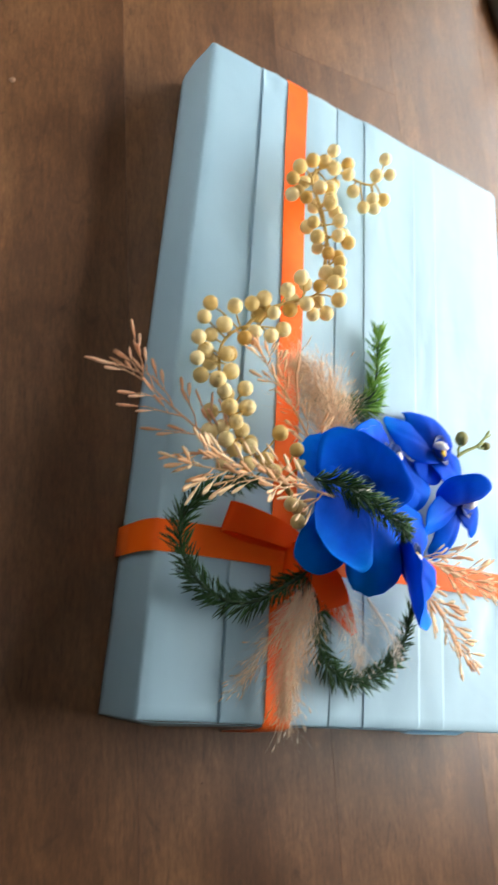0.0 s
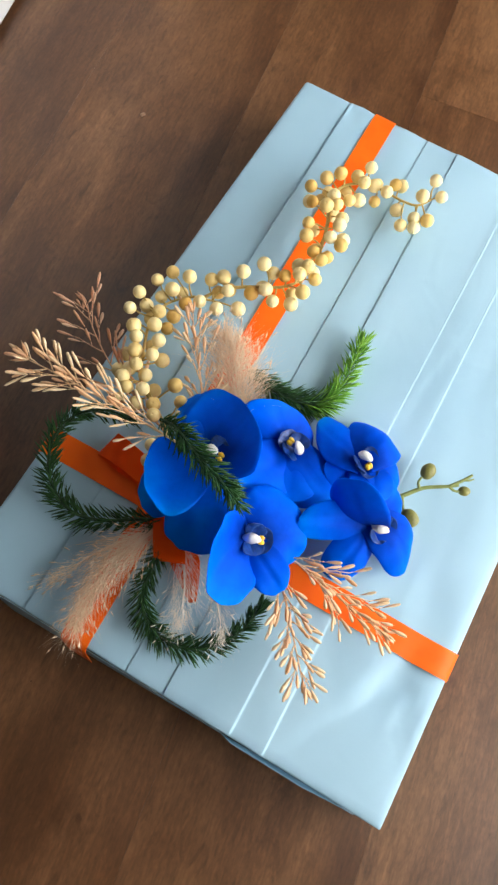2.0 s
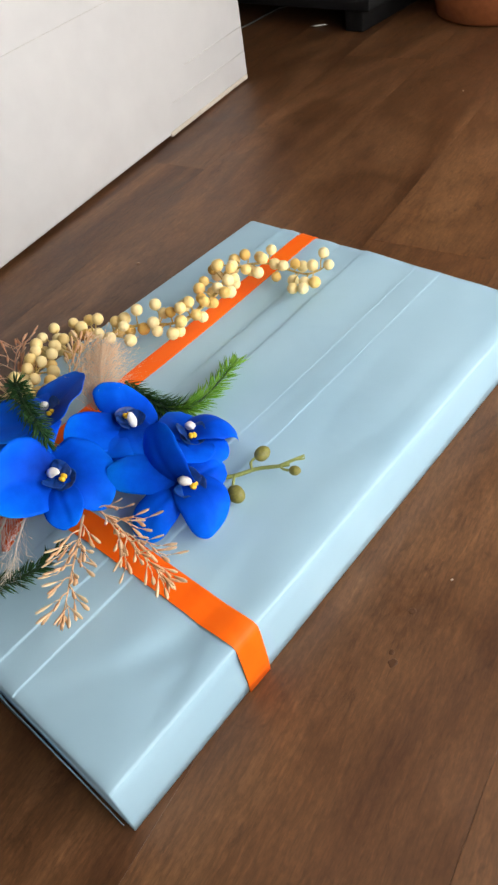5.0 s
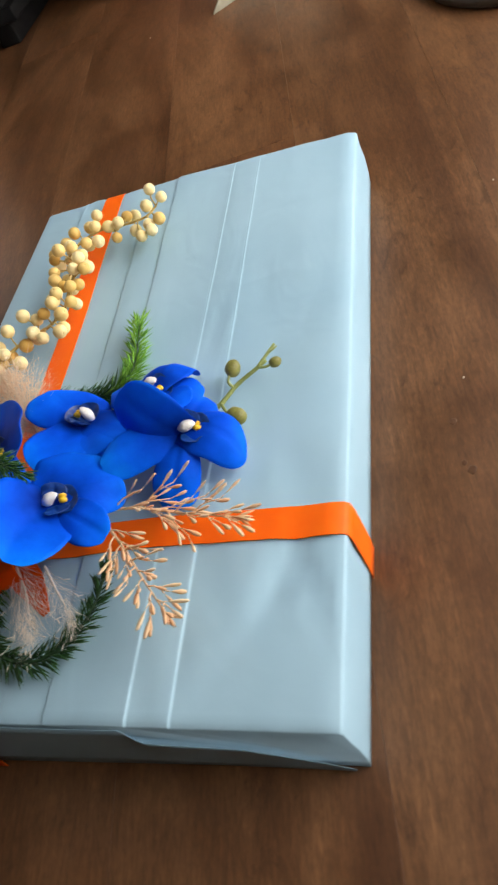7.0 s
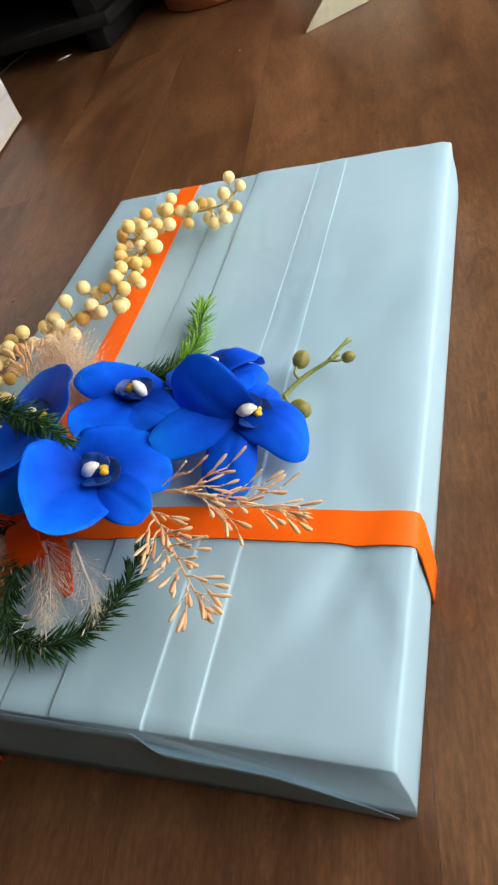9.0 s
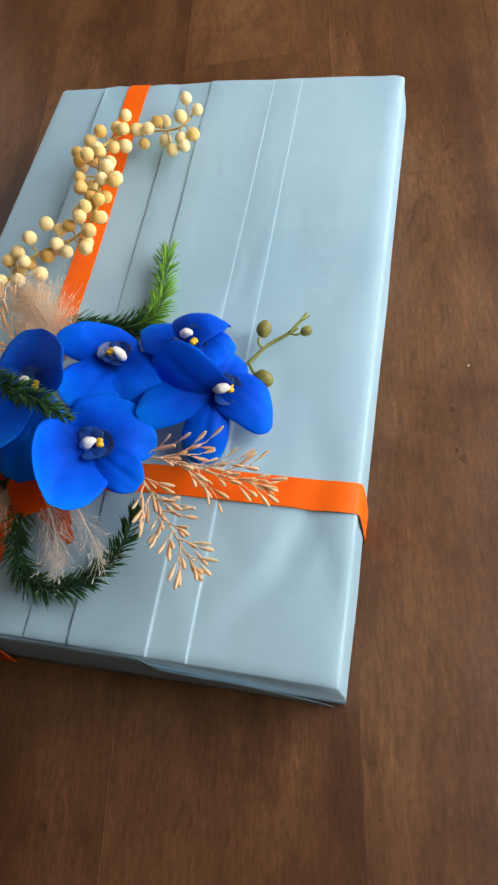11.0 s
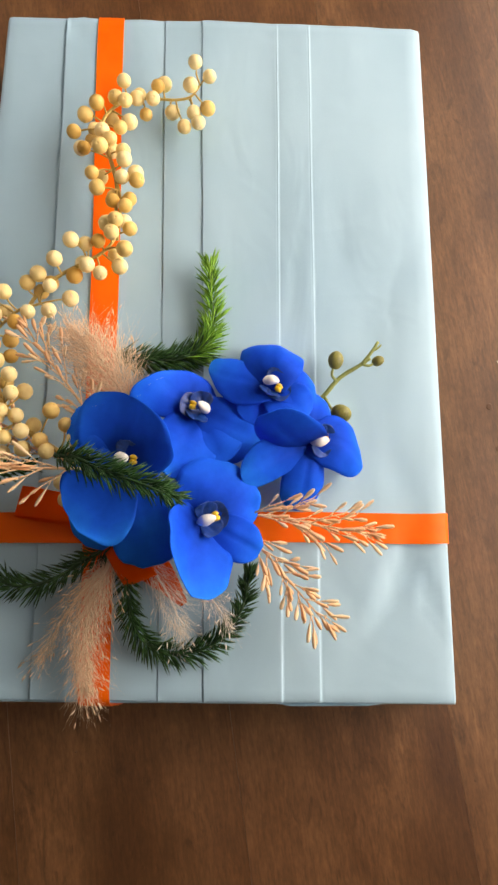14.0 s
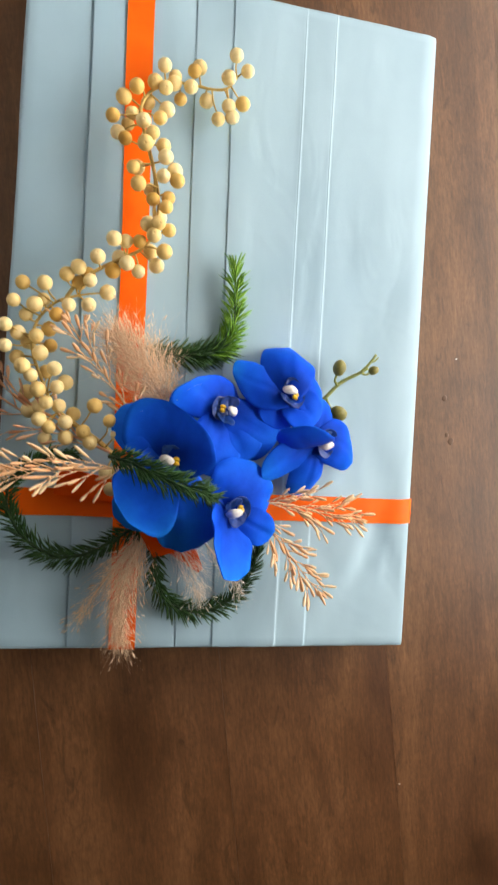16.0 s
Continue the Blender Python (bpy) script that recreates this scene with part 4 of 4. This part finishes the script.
pine_sprig("green pine sprig curving upward with a light green tip",
           [(0.118, 0.268, 0.084), (0.140, 0.265, 0.079), (0.160, 0.266, 0.076), (0.178, 0.270, 0.075), (0.190, 0.279, 0.075), (0.196, 0.297, 0.076), (0.195, 0.325, 0.079), (0.193, 0.347, 0.082)], 620, 0.023, 21, 0.44)
pine_sprig("dark green pine sprig bent into a ring over the ribbon",
           [(0.128, 0.118, 0.086), (0.105, 0.103, 0.087), (0.080, 0.088, 0.086), (0.055, 0.084, 0.085), (0.032, 0.094, 0.084), (0.016, 0.112, 0.084), (0.010, 0.134, 0.087), (0.018, 0.154, 0.093), (0.036, 0.167, 0.098), (0.060, 0.172, 0.100)], 560, 0.0195, 22)
pine_sprig("dark green pine sprig lying across the orchids",
           [(0.090, 0.174, 0.136), (0.108, 0.170, 0.148), (0.126, 0.162, 0.150), (0.146, 0.155, 0.151), (0.164, 0.150, 0.147), (0.176, 0.146, 0.138)], 380, 0.0195, 23)
pine_sprig("dark green pine sprig looped near the box end",
           [(0.136, 0.104, 0.084), (0.138, 0.080, 0.082), (0.142, 0.058, 0.080), (0.156, 0.042, 0.079), (0.178, 0.036, 0.079), (0.200, 0.042, 0.080), (0.216, 0.056, 0.082), (0.226, 0.076, 0.085), (0.229, 0.096, 0.088)], 520, 0.0185, 24)


# ---- plumes ----
def plume(label, points, width, count, length, material, seed, spread=0.5):
    """A soft grass plume: an axis with very many fine drooping hairs."""
    pl = thing("pampas_plume", label, "pampas plume", "pampas plumes")
    rnd = random.Random(seed)
    line = spline(points, 50)
    v, f = [], []
    tube(v, f, line[:40], 0.0012, 0.0004, 5)
    put("stem", mesh_of(v, f, material), pl)
    vv, ff = [], []
    for i in range(count):
        u = rnd.random() ** 0.9
        k = min(int(u * 50), 49)
        p = line[k].lerp(line[k + 1], u * 50 - k)
        d = (line[k + 1] - line[k]).normalized()
        s = d.cross(Vector((0, 0, 1))).normalized()
        q = s.cross(d)
        a = rnd.uniform(0, 2 * math.pi)
        out = s * math.cos(a) + q * math.sin(a) * 0.7
        wl = width * math.sin(math.pi * min(1, 0.12 + u * 0.85)) ** 0.8
        p = p + out * wl * 0.35 * rnd.random()
        ln = length * rnd.choice((0.45, 0.7, 0.9, 1.25)) * rnd.uniform(0.8, 1.1) * (1 - 0.3 * u)
        dirn = (d + out * rnd.uniform(0.15, 0.9) * spread + Vector((rnd.uniform(-1, 1), rnd.uniform(-1, 1), rnd.uniform(-1, 1))) * 0.15).normalized()
        sag = Vector((rnd.uniform(-1, 1), rnd.uniform(-1, 1), rnd.uniform(-1, 0.4))) * ln * 0.5
        w = rnd.uniform(0.00008, 0.00024)
        side = dirn.cross(Vector((rnd.uniform(-1, 1), rnd.uniform(-1, 1), 1.2))).normalized()
        base = len(vv)
        for j in range(4):
            t = j / 3
            c = p + dirn * ln * t + sag * t * t
            c.z = max(c.z, H + 0.0035)
            ww = w * (1 - 0.85 * t)
            up = Vector((0, 0, ww * 0.6))
            vv += [c + side * ww, c - side * ww, c + up]
        for j in range(3):
            b = base + j * 3
            ff += [(b, b + 1, b + 4, b + 3), (b + 1, b + 2, b + 5, b + 4), (b + 2, b, b + 3, b + 5)]
        if rnd.random() < 0.10:
            e = p + dirn * ln * 0.9 + sag * 0.8
            e.z = max(e.z, H + 0.004)
            spindle(vv, ff, e, e + (dirn + sag * (1.5 / ln)).normalized() * 0.006, 0.0005)
    put("hairs", mesh_of(vv, ff, material), pl, "soft beige hairs")["kind"] = "stuff"
    return pl


plume("fluffy beige pampas plume behind the blue orchids", [(0.136, 0.218, 0.094), (0.128, 0.232, 0.104), (0.117, 0.246, 0.111), (0.104, 0.261, 0.112), (0.088, 0.276, 0.108)], 0.054, 2300, 0.030, M_PLUME, 31, 1.5)
plume("feathery beige pampas plume hanging over the ribbon", [(0.126, 0.108, 0.084), (0.118, 0.088, 0.090), (0.111, 0.064, 0.091), (0.108, 0.038, 0.088), (0.110, 0.010, 0.084)], 0.034, 1800, 0.026, M_PLUME, 32, 0.8)
plume("loose beige pampas tuft fanning out beside the ribbon", [(0.122, 0.104, 0.084), (0.108, 0.085, 0.088), (0.095, 0.065, 0.088), (0.083, 0.045, 0.084), (0.075, 0.030, 0.080)], 0.022, 330, 0.024, M_PLUME, 35, 0.8)
plume("thin pale pampas plume under the orchid petals", [(0.150, 0.104, 0.084), (0.164, 0.086, 0.084), (0.174, 0.068, 0.084), (0.180, 0.052, 0.083)], 0.034, 400, 0.024, M_PLUME_PALE, 33, 0.9)
plume("wispy pale pampas plume under the orchid petals", [(0.180, 0.100, 0.090), (0.196, 0.082, 0.092), (0.208, 0.068, 0.090), (0.213, 0.058, 0.088)], 0.022, 150, 0.020, M_PLUME_PALE, 34, 0.8)


# ---- dried grass sprigs ----
def dried_sprig(label, points, branches, seed_len, material, seed, spread=0.028, flat=0.35, seeds=7):
    """A stem with side twigs, each carrying slim seed husks."""
    sp = thing("dried_grass_sprig", label, "dried grass", "dried grass sprigs")
    rnd = random.Random(seed)
    line = spline(points, 40)
    v, f = [], []
    tube(v, f, line, 0.0012, 0.0005, 6)
    for b in range(branches):
        u = 0.12 + 0.86 * b / branches
        k = min(int(u * 40), 39)
        p = line[k]
        d = (line[k + 1] - line[k]).normalized()
        s = d.cross(Vector((0, 0, 1))).normalized() * (1 if b % 2 else -1)
        q = Vector((0, 0, 1))
        ln = spread * rnd.uniform(0.6, 1.1) * (1.1 - 0.55 * u)
        dirn = (d * rnd.uniform(0.8, 1.5) + s * rnd.uniform(0.3, 1.1) + q * rnd.uniform(-0.25, 0.5)).normalized()
        twig = spline([p, p + dirn * ln * 0.5 + q * 0.002, p + dirn * ln + d * ln * 0.2], 8)
        for c in twig:
            c.z = max(c.z, H + 0.0045)
        vv, ff = [], []
        tube(vv, ff, twig, 0.0007, 0.0004, 5)
        for j in range(seeds):
            t = 0.25 + 0.75 * (j + 1) / seeds
            c = twig[min(int(t * 8), 8)]
            turn = rnd.uniform(-0.3, 0.3) if j == seeds - 1 else rnd.uniform(0.2, 0.8) * (1 if j % 2 else -1)
            sd = (dirn + s * (turn + rnd.uniform(-0.2, 0.2)) + q * rnd.uniform(-0.25, 0.45)).normalized()
            k1 = c + sd * seed_len * rnd.uniform(0.15, 0.35)
            k1.z = max(k1.z, H + 0.004)
            tube(vv, ff, [c, (c + k1) / 2 + q * 0.0004, k1], 0.0005, 0.0004, 4)
            e = k1 + (sd + dirn * 0.3).normalized() * seed_len * rnd.uniform(0.65, 1.3)
            e.z = max(e.z, H + 0.004)
            husk(vv, ff, k1, e, rnd.uniform(0.0011, 0.0018), flat)
        put("branchlet", mesh_of(vv, ff, material), sp, "slim peach seed husks")
    tip = line[-1]
    d = (line[-1] - line[-3]).normalized()
    for j in range(6):
        spindle(v, f, tip, tip + (d + Vector((rnd.uniform(-.7, .7), rnd.uniform(-.7, .7), rnd.uniform(-.3, .5)))).normalized() * seed_len, 0.0012, flat)
    put("stem", mesh_of(v, f, material), sp)
    return sp


dried_sprig("peach dried grass sprig lying along the ribbon", [(0.220, 0.138, 0.096), (0.250, 0.138, 0.094), (0.282, 0.132, 0.092), (0.320, 0.127, 0.090)], 14, 0.0135, M_DRY, 41, 0.028, seeds=4)
dried_sprig("peach dried grass sprig pointing to the box end", [(0.224, 0.128, 0.094), (0.244, 0.107, 0.096), (0.263, 0.085, 0.097), (0.285, 0.060, 0.097)], 13, 0.0130, M_DRY, 42, 0.019, seeds=4)
dried_sprig("rosy dried grass sprig reaching past the box edge", [(0.092, 0.176, 0.100), (0.055, 0.190, 0.094), (0.014, 0.208, 0.088), (-0.022, 0.232, 0.082), (-0.040, 0.250, 0.078)], 15, 0.0165, M_DRY_DARK, 43, 0.032, seeds=3)
dried_sprig("peach dried grass sprig spread over the ribbon ring", [(0.112, 0.166, 0.130), (0.080, 0.164, 0.140), (0.045, 0.162, 0.148), (0.010, 0.160, 0.152), (-0.016, 0.158, 0.154)], 16, 0.0160, M_DRY, 44, 0.026, seeds=4)
dried_sprig("thin peach dried grass sprig among the berries", [(0.122, 0.190, 0.106), (0.104, 0.214, 0.108), (0.084, 0.240, 0.108), (0.066, 0.262, 0.106), (0.054, 0.280, 0.104)], 13, 0.0125, M_DRY, 45, 0.022, seeds=3)


# ---- crumbs on the floor ----
def crumb(label, x, y, size, material, seed):
    bm = blob(size, size * 0.7, size * 0.5, seed, 10, 0.4)
    bm.transform(Matrix.Translation((x, y, size * 0.36)) @ Matrix.Rotation(seed, 4, "Z"))
    tagged(part("crumb", bm, material, None), label, "crumb", "crumbs on the floor")


for k, (x, y, size) in enumerate(((-0.158, 0.515, 0.0030), (0.510, 0.555, 0.0014), (0.43, -0.174, 0.0012), (0.464, 0.297, 0.0012), (-0.034, 1.24, 0.0020))):
    crumb("tiny pale crumb lying on the brown floor", x, y, size, M_MAT if k == 0 else M_BEIGE_EDGE, k + 1.0)
for k, (x, y, size) in enumerate(((0.09, -0.05, 0.0010), (0.422, -0.07, 0.0010))):
    crumb("tiny dark crumb lying on the brown floor", x, y, size, M_STAIN, k + 7.0)


for k, (x, y, size) in enumerate(((0.453, 0.253, 0.0026), (0.464, 0.206, 0.0032), (0.459, 0.213, 0.0020))):
    bm = blob(size, size * 1.3, 0.00025, k + 3.0, 14, 0.4)
    bm.transform(Matrix.Translation((x, y, 0.0001)))
    tagged(part("smudge", bm, M_STAIN, None), "small dark dried smudge on the floor", "smudge", "smudges on the floor")


# ---- floor, plank by plank ----
floor = tagged(part("floor", box_bm(X1 - X0, Y1 - Y0, 0.05, ((X0 + X1) / 2, (Y0 + Y1) / 2, -0.0345)), M_BLACK, None, smooth=False),
               "worn brown wooden plank floor with a low sheen", "floor", kind="structure")


def plank_mesh(w, ln):
    g, b = 0.00012, 0.00008
    x, y = w / 2 - g, ln / 2 - g
    verts = [(-x, -y, -0.0095), (x, -y, -0.0095), (x, y, -0.0095), (-x, y, -0.0095), (-x, -y, -b), (x, -y, -b), (x, y, -b), (-x, y, -b),
             (-x + b, -y + b, 0), (x - b, -y + b, 0), (x - b, y - b, 0), (-x + b, y - b, 0)]
    faces = [(3, 2, 1, 0), (8, 9, 10, 11)]
    for k in range(4):
        j = (k + 1) % 4
        faces += [(k, j, j + 4, k + 4), (k + 4, j + 4, j + 8, k + 8)]
    return mesh_of(verts, faces, M_FLOOR, False)


PW, PL, TURN = 0.1838, 1.80, 8.8
PLANK = plank_mesh(PW, PL)
run, across = Vector((-math.sin(radians(TURN)), math.cos(radians(TURN)), 0)), Vector((math.cos(radians(TURN)), math.sin(radians(TURN)), 0))
for c in range(-18, 18):
    o = Vector((0.028, 0, 0)) + across * PW * (c + 0.5)
    # stretch of this row that lies inside the room
    s0, s1 = (Y0 - 0.03 - o.y) / run.y, (Y1 + 0.03 - o.y) / run.y
    s0, s1 = max(s0, (X1 + 0.03 - o.x) / run.x), min(s1, (X0 - 0.03 - o.x) / run.x)
    y = -6 * PL + ((c * 0.31 + 0.08) % 1.0) * PL
    while y < s1:
        a, b = max(s0, y), min(s1, y + PL)
        if b - a > 0.03:
            put("plank", PLANK, floor, m=Matrix.Translation(o + run * ((a + b) / 2)) @ Matrix.Rotation(radians(TURN), 4, "Z") @ Matrix.Diagonal((1, (b - a) / PL, 1, 1)))
        y += PL
